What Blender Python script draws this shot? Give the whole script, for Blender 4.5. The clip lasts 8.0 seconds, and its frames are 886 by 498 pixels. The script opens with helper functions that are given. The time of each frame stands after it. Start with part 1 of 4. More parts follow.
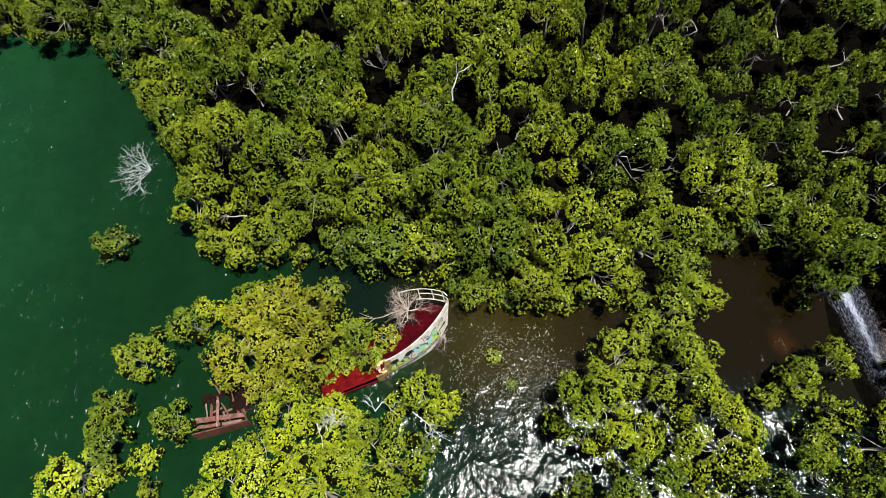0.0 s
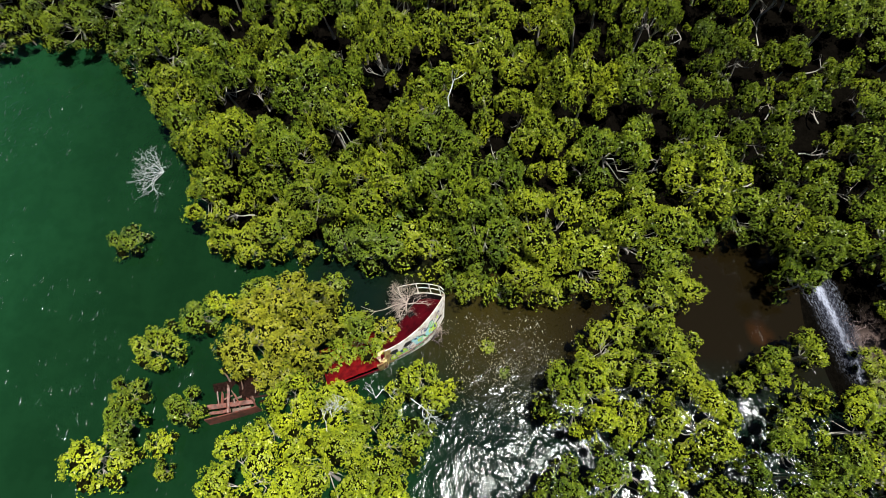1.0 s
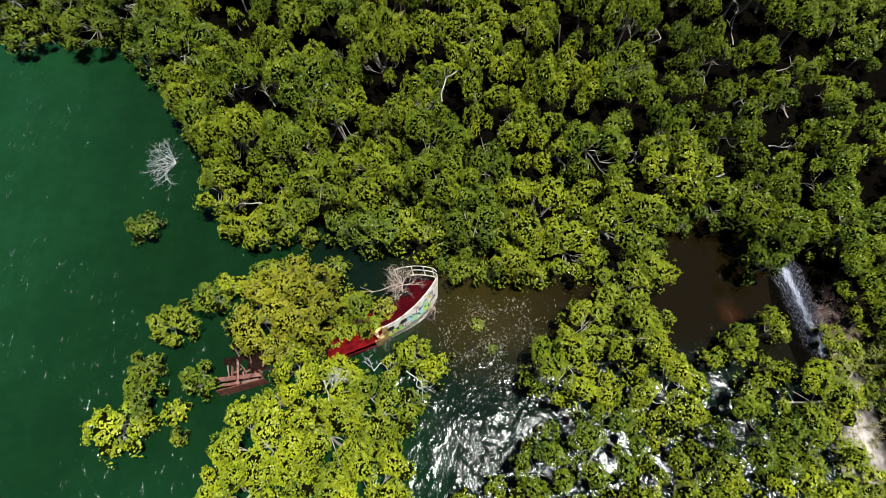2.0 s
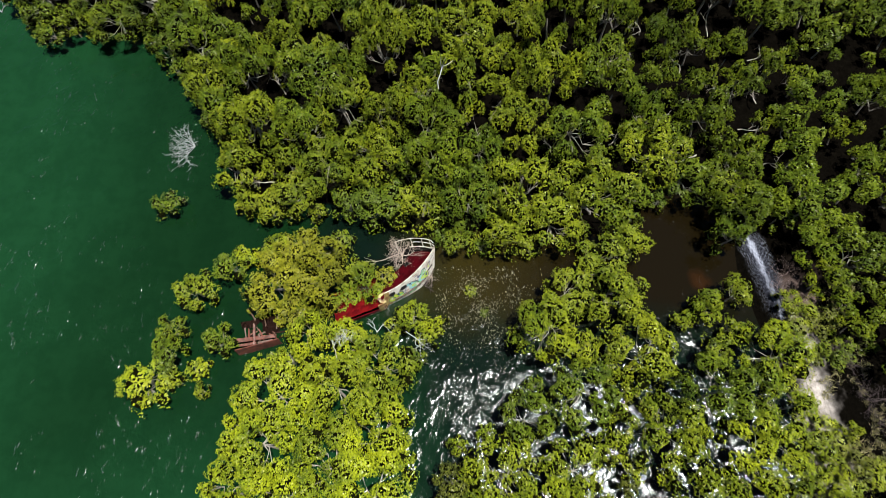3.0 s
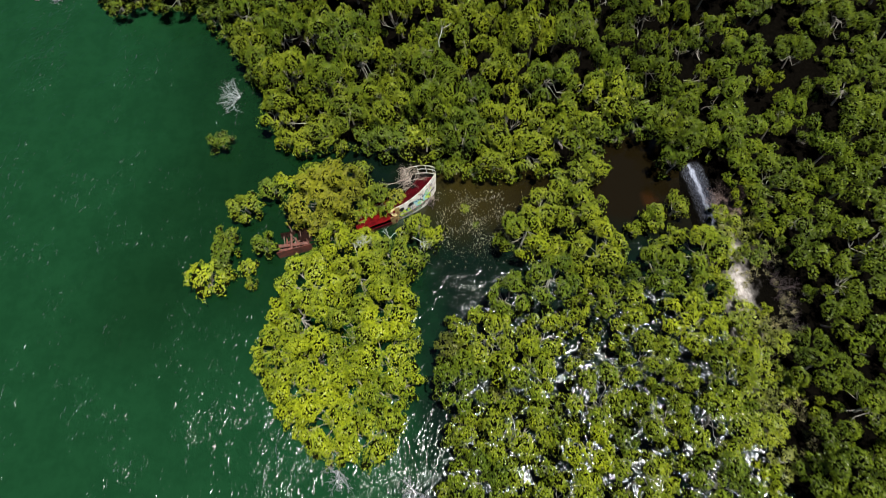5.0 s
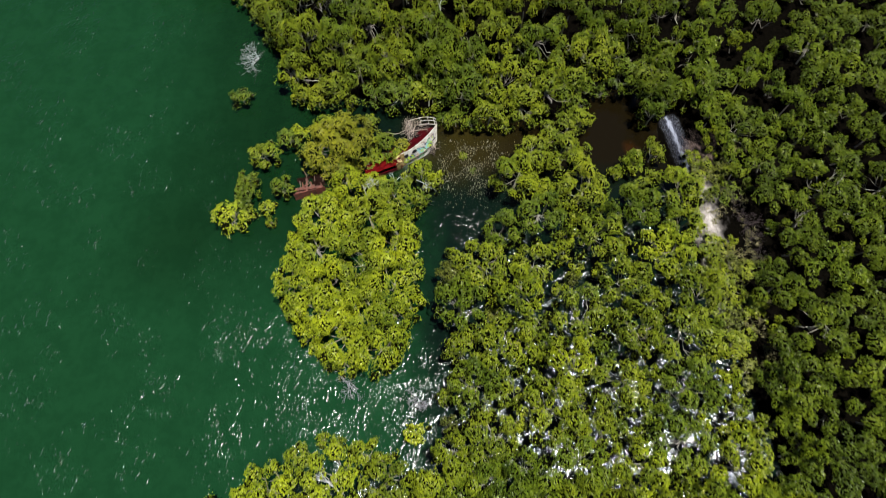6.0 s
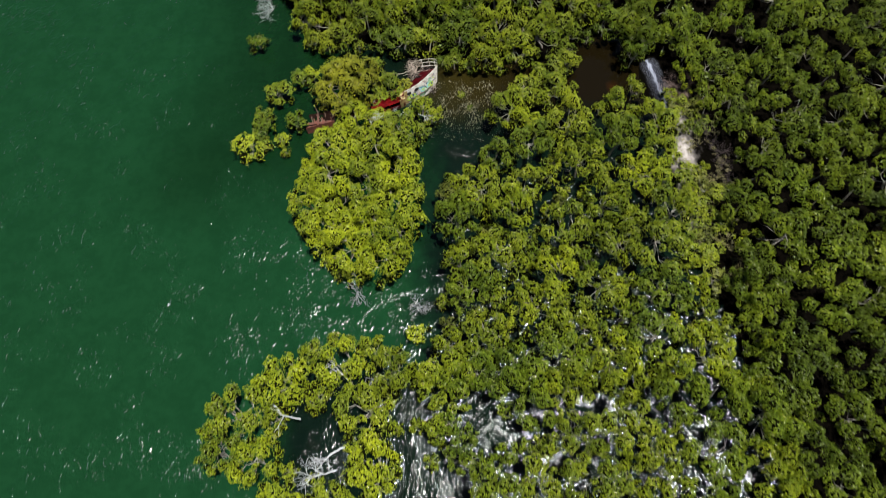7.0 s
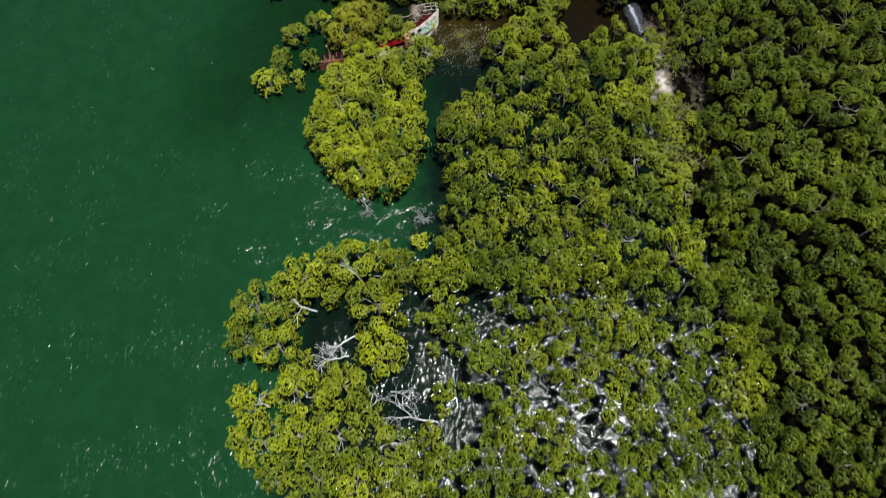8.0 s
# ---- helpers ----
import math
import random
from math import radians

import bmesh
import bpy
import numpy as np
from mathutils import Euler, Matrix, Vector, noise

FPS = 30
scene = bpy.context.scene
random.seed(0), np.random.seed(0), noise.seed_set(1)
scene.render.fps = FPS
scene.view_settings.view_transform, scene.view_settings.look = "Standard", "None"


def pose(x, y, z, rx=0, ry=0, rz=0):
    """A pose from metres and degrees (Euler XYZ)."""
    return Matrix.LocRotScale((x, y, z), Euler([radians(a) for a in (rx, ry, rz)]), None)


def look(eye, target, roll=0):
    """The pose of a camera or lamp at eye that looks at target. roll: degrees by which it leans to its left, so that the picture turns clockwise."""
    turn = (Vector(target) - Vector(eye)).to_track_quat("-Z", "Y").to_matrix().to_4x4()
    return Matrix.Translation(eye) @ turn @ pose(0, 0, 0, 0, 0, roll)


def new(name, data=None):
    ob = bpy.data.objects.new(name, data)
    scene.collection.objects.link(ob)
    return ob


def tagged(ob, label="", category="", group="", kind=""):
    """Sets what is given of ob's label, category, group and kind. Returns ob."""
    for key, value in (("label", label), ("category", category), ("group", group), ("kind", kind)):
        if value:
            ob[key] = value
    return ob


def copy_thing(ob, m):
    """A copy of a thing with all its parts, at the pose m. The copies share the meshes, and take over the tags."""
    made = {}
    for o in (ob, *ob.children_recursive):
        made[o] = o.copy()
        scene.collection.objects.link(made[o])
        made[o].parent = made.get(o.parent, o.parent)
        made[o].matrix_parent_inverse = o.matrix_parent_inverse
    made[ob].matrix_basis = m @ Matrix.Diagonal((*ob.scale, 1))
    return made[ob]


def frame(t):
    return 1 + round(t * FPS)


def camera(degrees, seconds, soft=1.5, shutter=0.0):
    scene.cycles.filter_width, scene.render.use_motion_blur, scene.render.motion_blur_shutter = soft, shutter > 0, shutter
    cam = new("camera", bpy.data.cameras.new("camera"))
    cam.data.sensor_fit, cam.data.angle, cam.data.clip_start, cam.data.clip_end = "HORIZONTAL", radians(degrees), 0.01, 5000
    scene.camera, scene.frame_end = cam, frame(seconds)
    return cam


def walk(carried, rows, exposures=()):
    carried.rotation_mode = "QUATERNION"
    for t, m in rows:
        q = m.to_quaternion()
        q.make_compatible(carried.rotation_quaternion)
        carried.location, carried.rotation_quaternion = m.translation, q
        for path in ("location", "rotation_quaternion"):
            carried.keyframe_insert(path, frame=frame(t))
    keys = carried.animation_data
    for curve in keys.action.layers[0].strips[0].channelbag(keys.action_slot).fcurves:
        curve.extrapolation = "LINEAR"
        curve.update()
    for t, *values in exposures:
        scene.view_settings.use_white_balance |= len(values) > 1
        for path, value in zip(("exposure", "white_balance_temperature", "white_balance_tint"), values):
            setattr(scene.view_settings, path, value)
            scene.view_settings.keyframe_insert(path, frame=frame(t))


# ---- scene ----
# ---- camera ----
cam = camera(70.0, 8.0, soft=0.7, shutter=0.5)
PATH = [
    (0, (-0.665, -2.383, 32.533), (-0.725, -1.624, 30.684), -3.9),
    (0.5, (-0.601, -2.84, 33.437), (-0.66, -2.076, 31.589), -3.9),
    (1, (-0.328, -3.315, 34.385), (-0.393, -2.556, 32.536), -4.3),
    (1.5, (-0.021, -4.032, 35.43), (-0.089, -3.277, 33.579), -4.5),
    (3, (0.764, -7.622, 39.734), (0.688, -6.892, 37.874), -5.3),
    (3.5, (1.117, -9.506, 41.518), (1.031, -8.778, 39.657), -6.0),
    (4, (1.377, -11.665, 43.347), (1.284, -10.939, 41.486), -6.5),
    (4.5, (1.477, -14.128, 45.099), (1.385, -13.399, 43.238), -6.4),
    (6, (2.118, -23.511, 50.138), (2.017, -22.785, 48.277), -7.0),
    (6.5, (2.199, -27.553, 51.342), (2.102, -26.823, 49.482), -6.6),
    (7, (2.457, -31.948, 52.5), (2.358, -31.216, 50.641), -6.6),
    (7.5, (2.666, -36.699, 53.777), (2.566, -35.965, 51.919), -6.6),
    (8, (2.694, -41.595, 55.135), (2.597, -40.858, 53.279), -6.4),
]
walk(cam, [(t, look(eye, target, roll)) for t, eye, target, roll in PATH], [(0, 0.91, 6500, 9), (4, 0.75, 6500, 9), (8, 0.62, 6500, 9)])

# ---- world, sun, exposure ----
SUN = Vector((0.215, -0.010, 0.977)).normalized()
world = bpy.data.worlds.new("sky")
world.use_nodes = True
scene.world = world
wn = world.node_tree.nodes
sky = wn.new("ShaderNodeTexSky")
sky.sky_type = "NISHITA"
sky.sun_disc = False
sky.sun_elevation = math.asin(SUN.z)
sky.sun_rotation = math.atan2(SUN.x, SUN.y)
world.node_tree.links.new(sky.outputs[0], wn["Background"].inputs[0])
wn["Background"].inputs[1].default_value = 0.03
sky.air_density, sky.dust_density = 0.7, 0.3
sun = new("sun", bpy.data.lights.new("sun", "SUN"))
sun.data.energy, sun.data.angle, sun.data.color = 5.0, radians(0.55), (1.0, 0.95, 0.86)
sun.matrix_world = look(SUN * 80, (0, 0, 0))


# ---- materials ----
def material(name):
    m = bpy.data.materials.new(name)
    m.use_nodes = True
    m.node_tree.nodes.clear()
    return m, m.node_tree.nodes, m.node_tree.links


def ramp(nodes, stops):
    r = nodes.new("ShaderNodeValToRGB")
    while len(r.color_ramp.elements) < len(stops):
        r.color_ramp.elements.new(0.5)
    for e, (p, c) in zip(r.color_ramp.elements, stops):
        e.position, e.color = p, (*c, 1)
    return r


def noise_node(nodes, links, scale, detail=3.0, rough=0.55, source=None, dims="3D"):
    n = nodes.new("ShaderNodeTexNoise")
    n.noise_dimensions = dims
    n.inputs["Scale"].default_value, n.inputs["Detail"].default_value, n.inputs["Roughness"].default_value = scale, detail, rough
    if source:
        links.new(source, n.inputs["Vector"])
    return n


def mix(nodes, links, fac, a, b, kind="MIX"):
    n = nodes.new("ShaderNodeMix")
    n.data_type, n.blend_type = "RGBA", kind
    for socket, v in ((n.inputs[0], fac), (n.inputs[6], a), (n.inputs[7], b)):
        if isinstance(v, bpy.types.NodeSocket):
            links.new(v, socket)
        else:
            socket.default_value = v if isinstance(v, (int, float)) else (*v, 1)
    return n.outputs[2]


def maths(nodes, links, op, a, b=0.0, c=0.0):
    n = nodes.new("ShaderNodeMath")
    n.operation = op
    for socket, v in zip(n.inputs, (a, b, c)):
        if isinstance(v, bpy.types.NodeSocket):
            links.new(v, socket)
        else:
            socket.default_value = v
    return n.outputs[0]


def smooth(nodes, links, v, lo, hi):
    n = nodes.new("ShaderNodeMapRange")
    n.interpolation_type = "SMOOTHSTEP"
    links.new(v, n.inputs[0])
    n.inputs[1].default_value, n.inputs[2].default_value = lo, hi
    return n.outputs[0]


def finish(m, nodes, links, color, rough, bump=None, strength=0.3, distance=0.02, metal=0.0, spec=0.5):
    p = nodes.new("ShaderNodeBsdfPrincipled")
    out = nodes.new("ShaderNodeOutputMaterial")
    for socket, v in ((p.inputs["Base Color"], color), (p.inputs["Roughness"], rough)):
        if isinstance(v, bpy.types.NodeSocket):
            links.new(v, socket)
        else:
            socket.default_value = v if isinstance(v, (int, float)) else (*v, 1)
    p.inputs["Metallic"].default_value = metal
    p.inputs["Specular IOR Level"].default_value = spec
    if bump:
        b = nodes.new("ShaderNodeBump")
        b.inputs["Strength"].default_value, b.inputs["Distance"].default_value = strength, distance
        links.new(bump, b.inputs["Height"])
        links.new(b.outputs[0], p.inputs["Normal"])
    links.new(p.outputs[0], out.inputs[0])
    return p, out


def leaf_material(name, young, mid, old):
    """Glossy mangrove leaves: young, grown and old colours, mixed leaf by leaf and tree by tree."""
    m, n, l = material(name)
    geo = n.new("ShaderNodeNewGeometry")
    info = n.new("ShaderNodeObjectInfo")
    coarse = noise_node(n, l, 0.3, 3.0, 0.55, geo.outputs["Position"])
    fine = noise_node(n, l, 1.1, 2.0, 0.5, geo.outputs["Position"])
    v = maths(n, l, "MULTIPLY_ADD", geo.outputs["Random Per Island"], 0.55, -0.10)
    v = maths(n, l, "MULTIPLY_ADD", info.outputs["Random"], 0.22, v)
    v = maths(n, l, "MULTIPLY_ADD", coarse.outputs[0], 1.35, v)
    v = maths(n, l, "MULTIPLY_ADD", fine.outputs[0], 0.85, v)
    v = maths(n, l, "SUBTRACT", v, 0.98)
    r = ramp(n, [(0.0, old), (0.5, mid), (1.0, young)])
    l.new(v, r.inputs[0])
    p = n.new("ShaderNodeBsdfPrincipled")
    l.new(r.outputs[0], p.inputs["Base Color"])
    p.inputs["Roughness"].default_value = 0.34
    p.inputs["Specular IOR Level"].default_value = 0.30
    t = n.new("ShaderNodeBsdfTranslucent")
    l.new(r.outputs[0], t.inputs[0])
    s = n.new("ShaderNodeMixShader")
    s.inputs[0].default_value = 0.06
    l.new(p.outputs[0], s.inputs[1])
    l.new(t.outputs[0], s.inputs[2])
    out = n.new("ShaderNodeOutputMaterial")
    l.new(s.outputs[0], out.inputs[0])
    return m


LEAF_YELLOW = leaf_material("leaf_yellow_green", (0.3, 0.34, 0.014), (0.185, 0.235, 0.012), (0.065, 0.105, 0.009))
LEAF_BRIGHT = leaf_material("leaf_bright_yellow_green", (0.38, 0.435, 0.014), (0.255, 0.312, 0.012), (0.09, 0.14, 0.01))
LEAF_GREEN = leaf_material("leaf_mid_green", (0.218, 0.272, 0.013), (0.12, 0.175, 0.011), (0.041, 0.074, 0.008))
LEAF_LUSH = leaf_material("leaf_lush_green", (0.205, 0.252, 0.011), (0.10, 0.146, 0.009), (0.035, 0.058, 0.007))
LEAF_GREY = leaf_material("leaf_grey_green", (0.21, 0.225, 0.033), (0.12, 0.14, 0.019), (0.05, 0.065, 0.017))
LEAF_OCHRE = leaf_material("leaf_ochre_green", (0.35, 0.35, 0.022), (0.235, 0.25, 0.015), (0.085, 0.10, 0.010))


def bark_material(name, a, b):
    m, n, l = material(name)
    tc = n.new("ShaderNodeTexCoord")
    f = noise_node(n, l, 9.0, 5.0, 0.65, tc.outputs["Object"])
    g = noise_node(n, l, 1.3, 2.0, 0.5, tc.outputs["Object"])
    r = ramp(n, [(0.3, a), (0.7, b)])
    l.new(f.outputs[0], r.inputs[0])
    c = mix(n, l, maths(n, l, "MULTIPLY", g.outputs[0], 0.5), r.outputs[0], a)
    finish(m, n, l, c, 0.85, f.outputs[0], 0.6, 0.03)
    return m


BARK = bark_material("grey_bark", (0.20, 0.185, 0.17), (0.50, 0.475, 0.45))
DEADWOOD = bark_material("bleached_wood", (0.34, 0.36, 0.40), (0.64, 0.67, 0.73))
# near-black twigs: the shade inside the crowns is put into this colour
INNER, n, l = material("inner_twig_shade")
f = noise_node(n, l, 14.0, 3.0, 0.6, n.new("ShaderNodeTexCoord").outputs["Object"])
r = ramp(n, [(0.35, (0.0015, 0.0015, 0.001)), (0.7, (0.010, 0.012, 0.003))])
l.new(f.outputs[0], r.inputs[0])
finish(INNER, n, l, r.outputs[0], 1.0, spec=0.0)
BRUSH = bark_material("dry_tan_brush", (0.30, 0.24, 0.21), (0.62, 0.53, 0.48))
SCORCHED = bark_material("dark_purple_twig", (0.016, 0.011, 0.014), (0.15, 0.115, 0.13))
ROSY_TWIG = bark_material("rosy_grey_twig", (0.14, 0.10, 0.10), (0.34, 0.26, 0.26))
PALE_TWIG = bark_material("pale_blue_grey_twig", (0.22, 0.22, 0.26), (0.50, 0.50, 0.58))
TWIG = bark_material("dry_grey_twig", (0.22, 0.17, 0.15), (0.52, 0.45, 0.41))

# murky green water, darker in the channels with the trees' shade painted in, brown with silt in the creek
WATER, n, l = material("murky_water")
geo = n.new("ShaderNodeNewGeometry")
xyz = n.new("ShaderNodeSeparateXYZ")
l.new(geo.outputs["Position"], xyz.inputs[0])
big = noise_node(n, l, 0.06, 4.0, 0.55, geo.outputs["Position"])
mid = noise_node(n, l, 0.5, 3.0, 0.5, geo.outputs["Position"])
off = maths(n, l, "MULTIPLY_ADD", big.outputs[0], 16.0, -8.0)
deep = maths(n, l, "MAXIMUM", smooth(n, l, maths(n, l, "SUBTRACT", off, xyz.outputs[0]), 17.0, 33.0), maths(n, l, "MULTIPLY", smooth(n, l, maths(n, l, "SUBTRACT", off, xyz.outputs[1]), -2.0, 11.0), 1.0))
green = mix(n, l, deep, (0.0030, 0.0165, 0.0050), (0.0055, 0.0335, 0.0120))
# trees' shade painted into the water: channels, southern thicket, north of the wreck
darkened = smooth(n, l, maths(n, l, "ADD", xyz.outputs[0], maths(n, l, "MULTIPLY_ADD", mid.outputs[0], 5.0, -2.5)), -6.0, 0.5)
southern = maths(n, l, "MULTIPLY", smooth(n, l, xyz.outputs[0], -15.5, -11.5), smooth(n, l, maths(n, l, "MULTIPLY", xyz.outputs[1], -1.0), 19.5, 23.5))
darkened = maths(n, l, "MAXIMUM", darkened, southern)
hull_shade = maths(n, l, "MULTIPLY", smooth(n, l, xyz.outputs[0], -11.5, -8.0), smooth(n, l, xyz.outputs[1], 5.0, 7.0))
darkened = maths(n, l, "MAXIMUM", darkened, hull_shade)
green = mix(n, l, darkened, green, (0.0022, 0.0068, 0.0042))
murk = noise_node(n, l, 1.6, 4.0, 0.6, geo.outputs["Position"])
green = mix(n, l, smooth(n, l, maths(n, l, "MULTIPLY_ADD", murk.outputs[0], 0.45, maths(n, l, "MULTIPLY", mid.outputs[0], 0.55)), 0.38, 0.62), green, mix(n, l, 1.0, green, (0.80, 0.84, 0.82), "MULTIPLY"))
wob = maths(n, l, "MULTIPLY_ADD", mid.outputs[0], 3.0, -1.5)
silt = maths(n, l, "MULTIPLY", smooth(n, l, maths(n, l, "ADD", xyz.outputs[0], wob), -6.0, 1.0), smooth(n, l, maths(n, l, "ADD", xyz.outputs[1], wob), 0.5, 5.5))
brown = mix(n, l, smooth(n, l, xyz.outputs[0], 0.0, 9.0), (0.0185, 0.0150, 0.0032), (0.0056, 0.0040, 0.0014))
c = mix(n, l, silt, green, brown)
dx = maths(n, l, "SUBTRACT", xyz.outputs[0], 16.1)
dy = maths(n, l, "SUBTRACT", xyz.outputs[1], 6.0)
rr = maths(n, l, "ADD", maths(n, l, "MULTIPLY", dx, dx), maths(n, l, "MULTIPLY", dy, dy))
rr = maths(n, l, "ADD", rr, maths(n, l, "MULTIPLY_ADD", mid.outputs[0], 2.0, -1.0))
rust = maths(n, l, "SUBTRACT", 1.0, smooth(n, l, rr, -0.5, 0.9))
c = mix(n, l, maths(n, l, "MULTIPLY", rust, 0.16), c, (0.10, 0.03, 0.004))
mp = n.new("ShaderNodeMapping")
mp.inputs["Rotation"].default_value = (0, 0, radians(-20))
mp.inputs["Scale"].default_value = (1.0, 0.75, 1.0)
l.new(geo.outputs["Position"], mp.inputs[0])
w1 = noise_node(n, l, 2.1, 1.2, 0.45, mp.outputs[0])
w2 = noise_node(n, l, 4.6, 1.0, 0.5, mp.outputs[0])
mw = n.new("ShaderNodeMapping")
mw.inputs["Rotation"].default_value = (0, 0, radians(-12))
mw.inputs["Scale"].default_value = (1.0, 0.42, 1.0)
l.new(geo.outputs["Position"], mw.inputs[0])
w3 = noise_node(n, l, 3.0, 2.0, 0.55, mw.outputs[0])
gust = noise_node(n, l, 0.22, 2.0, 0.5, geo.outputs["Position"])
w4 = noise_node(n, l, 11.0, 2.0, 0.5, mp.outputs[0])
patch = noise_node(n, l, 0.8, 2.0, 0.5, geo.outputs["Position"])
chop = maths(n, l, "MULTIPLY_ADD", w2.outputs[0], 0.13, maths(n, l, "MULTIPLY", w1.outputs[0], 0.19))
chop = maths(n, l, "MULTIPLY", chop, maths(n, l, "MULTIPLY_ADD", smooth(n, l, patch.outputs[0], 0.42, 0.60), 0.75, 0.35))
h = maths(n, l, "MULTIPLY", chop, maths(n, l, "MULTIPLY_ADD", silt, -0.7, 1.0))
calm = maths(n, l, "MULTIPLY", silt, smooth(n, l, xyz.outputs[0], 3.0, 7.0))
h = maths(n, l, "MULTIPLY", h, maths(n, l, "MULTIPLY_ADD", calm, -0.6, 1.0))
h = maths(n, l, "MULTIPLY_ADD", smooth(n, l, w3.outputs[0], 0.60, 0.78), maths(n, l, "MULTIPLY", maths(n, l, "MULTIPLY_ADD", darkened, -0.2, 0.34), smooth(n, l, gust.outputs[0], 0.42, 0.62)), h)
h = maths(n, l, "MULTIPLY_ADD", w4.outputs[0], maths(n, l, "MULTIPLY_ADD", calm, -0.05, maths(n, l, "MULTIPLY_ADD", darkened, 0.026, 0.035)), h)
wind = maths(n, l, "MULTIPLY_ADD", smooth(n, l, gust.outputs[0], 0.35, 0.65), 0.6, 0.45)
h = maths(n, l, "MULTIPLY", h, wind)
h = maths(n, l, "MULTIPLY", h, maths(n, l, "ADD", maths(n, l, "MULTIPLY_ADD", southern, 0.4, 1.0), maths(n, l, "MULTIPLY", maths(n, l, "SUBTRACT", deep, maths(n, l, "MULTIPLY", deep, darkened)), 0.8)))
breeze = maths(n, l, "MULTIPLY", smooth(n, l, xyz.outputs[0], -26.0, -13.0), smooth(n, l, maths(n, l, "MULTIPLY", xyz.outputs[1], -1.0), 8.0, 15.0))
breeze = maths(n, l, "MULTIPLY", breeze, maths(n, l, "SUBTRACT", 1.0, smooth(n, l, xyz.outputs[0], -3.0, 0.0)))
breeze = maths(n, l, "MULTIPLY", breeze, maths(n, l, "SUBTRACT", 1.0, smooth(n, l, maths(n, l, "MULTIPLY", xyz.outputs[1], -1.0), 19.0, 23.0)))
h = maths(n, l, "MULTIPLY", h, maths(n, l, "MULTIPLY_ADD", breeze, 0.7, 1.0))
ruffled = maths(n, l, "MULTIPLY", darkened, smooth(n, l, maths(n, l, "MULTIPLY", xyz.outputs[1], -1.0), -4.0, 3.0))
ruffled = maths(n, l, "MULTIPLY", ruffled, smooth(n, l, xyz.outputs[0], -1.5, 1.5))
h = maths(n, l, "MULTIPLY", h, maths(n, l, "MULTIPLY_ADD", ruffled, 0.8, 1.0))
# small pointed ripples where the tide runs over the shallows before the bow
riffle = maths(n, l, "MULTIPLY", smooth(n, l, xyz.outputs[0], -2.5, -0.5), maths(n, l, "SUBTRACT", 1.0, smooth(n, l, xyz.outputs[0], 5.0, 10.0)))
riffle = maths(n, l, "MULTIPLY", riffle, smooth(n, l, xyz.outputs[1], -2.0, 2.0))
w5 = noise_node(n, l, 9.0, 2.0, 0.6, mp.outputs[0])
h = maths(n, l, "MULTIPLY_ADD", smooth(n, l, w5.outputs[0], 0.56, 0.74), maths(n, l, "MULTIPLY", riffle, 0.36), h)
b = n.new("ShaderNodeBump")
b.inputs["Strength"].default_value, b.inputs["Distance"].default_value = 1.0, 0.23
l.new(h, b.inputs["Height"])
body = n.new("ShaderNodeBsdfDiffuse")
l.new(c, body.inputs["Color"])
lobes = []
for rough in (0.12, 0.20):
    gloss = n.new("ShaderNodeBsdfGlossy")
    gloss.distribution = "BECKMANN"
    gloss.inputs["Color"].default_value = (0.90, 0.96, 1.0, 1)
    gloss.inputs["Roughness"].default_value = rough
    l.new(b.outputs[0], gloss.inputs["Normal"])
    lobes.append(gloss)
sheen = n.new("ShaderNodeMixShader")
sheen.inputs[0].default_value = 0.5
l.new(lobes[0].outputs[0], sheen.inputs[1])
l.new(lobes[1].outputs[0], sheen.inputs[2])
fres = n.new("ShaderNodeFresnel")
fres.inputs["IOR"].default_value = 1.33
l.new(b.outputs[0], fres.inputs["Normal"])
s = n.new("ShaderNodeMixShader")
l.new(fres.outputs[0], s.inputs[0])
l.new(body.outputs[0], s.inputs[1])
l.new(sheen.outputs[0], s.inputs[2])
out = n.new("ShaderNodeOutputMaterial")
l.new(s.outputs[0], out.inputs[0])

# mud, wet by the water, pale sand on the dry ridge
GROUND, n, l = material("mud_and_sand")
geo = n.new("ShaderNodeNewGeometry")
xyz = n.new("ShaderNodeSeparateXYZ")
l.new(geo.outputs["Position"], xyz.inputs[0])
f = noise_node(n, l, 3.0, 6.0, 0.65, geo.outputs["Position"])
g = noise_node(n, l, 0.55, 3.0, 0.55, geo.outputs["Position"])
# dark mud taken near black, so its colour holds the tree gaps' shade
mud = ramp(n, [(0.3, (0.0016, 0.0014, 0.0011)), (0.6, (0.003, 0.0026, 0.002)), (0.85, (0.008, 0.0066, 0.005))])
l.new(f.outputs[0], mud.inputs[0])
sand = ramp(n, [(0.3, (0.34, 0.31, 0.30)), (0.7, (0.58, 0.55, 0.54))])
l.new(f.outputs[0], sand.inputs[0])
# pale streaks down the wet slope at the creek's end
ux = maths(n, l, "SUBTRACT", xyz.outputs[0], 19.5)
uy = maths(n, l, "SUBTRACT", xyz.outputs[1], 8.4)
across = maths(n, l, "ADD", maths(n, l, "MULTIPLY", ux, 0.976), maths(n, l, "MULTIPLY", uy, 0.218))
down = maths(n, l, "SUBTRACT", maths(n, l, "MULTIPLY", ux, 0.218), maths(n, l, "MULTIPLY", uy, 0.976))
sp = n.new("ShaderNodeCombineXYZ")
l.new(maths(n, l, "MULTIPLY", across, 2.4), sp.inputs[0])
l.new(maths(n, l, "MULTIPLY", down, 0.8), sp.inputs[1])
streak_noise = noise_node(n, l, 1.6, 5.0, 0.7, sp.outputs[0])
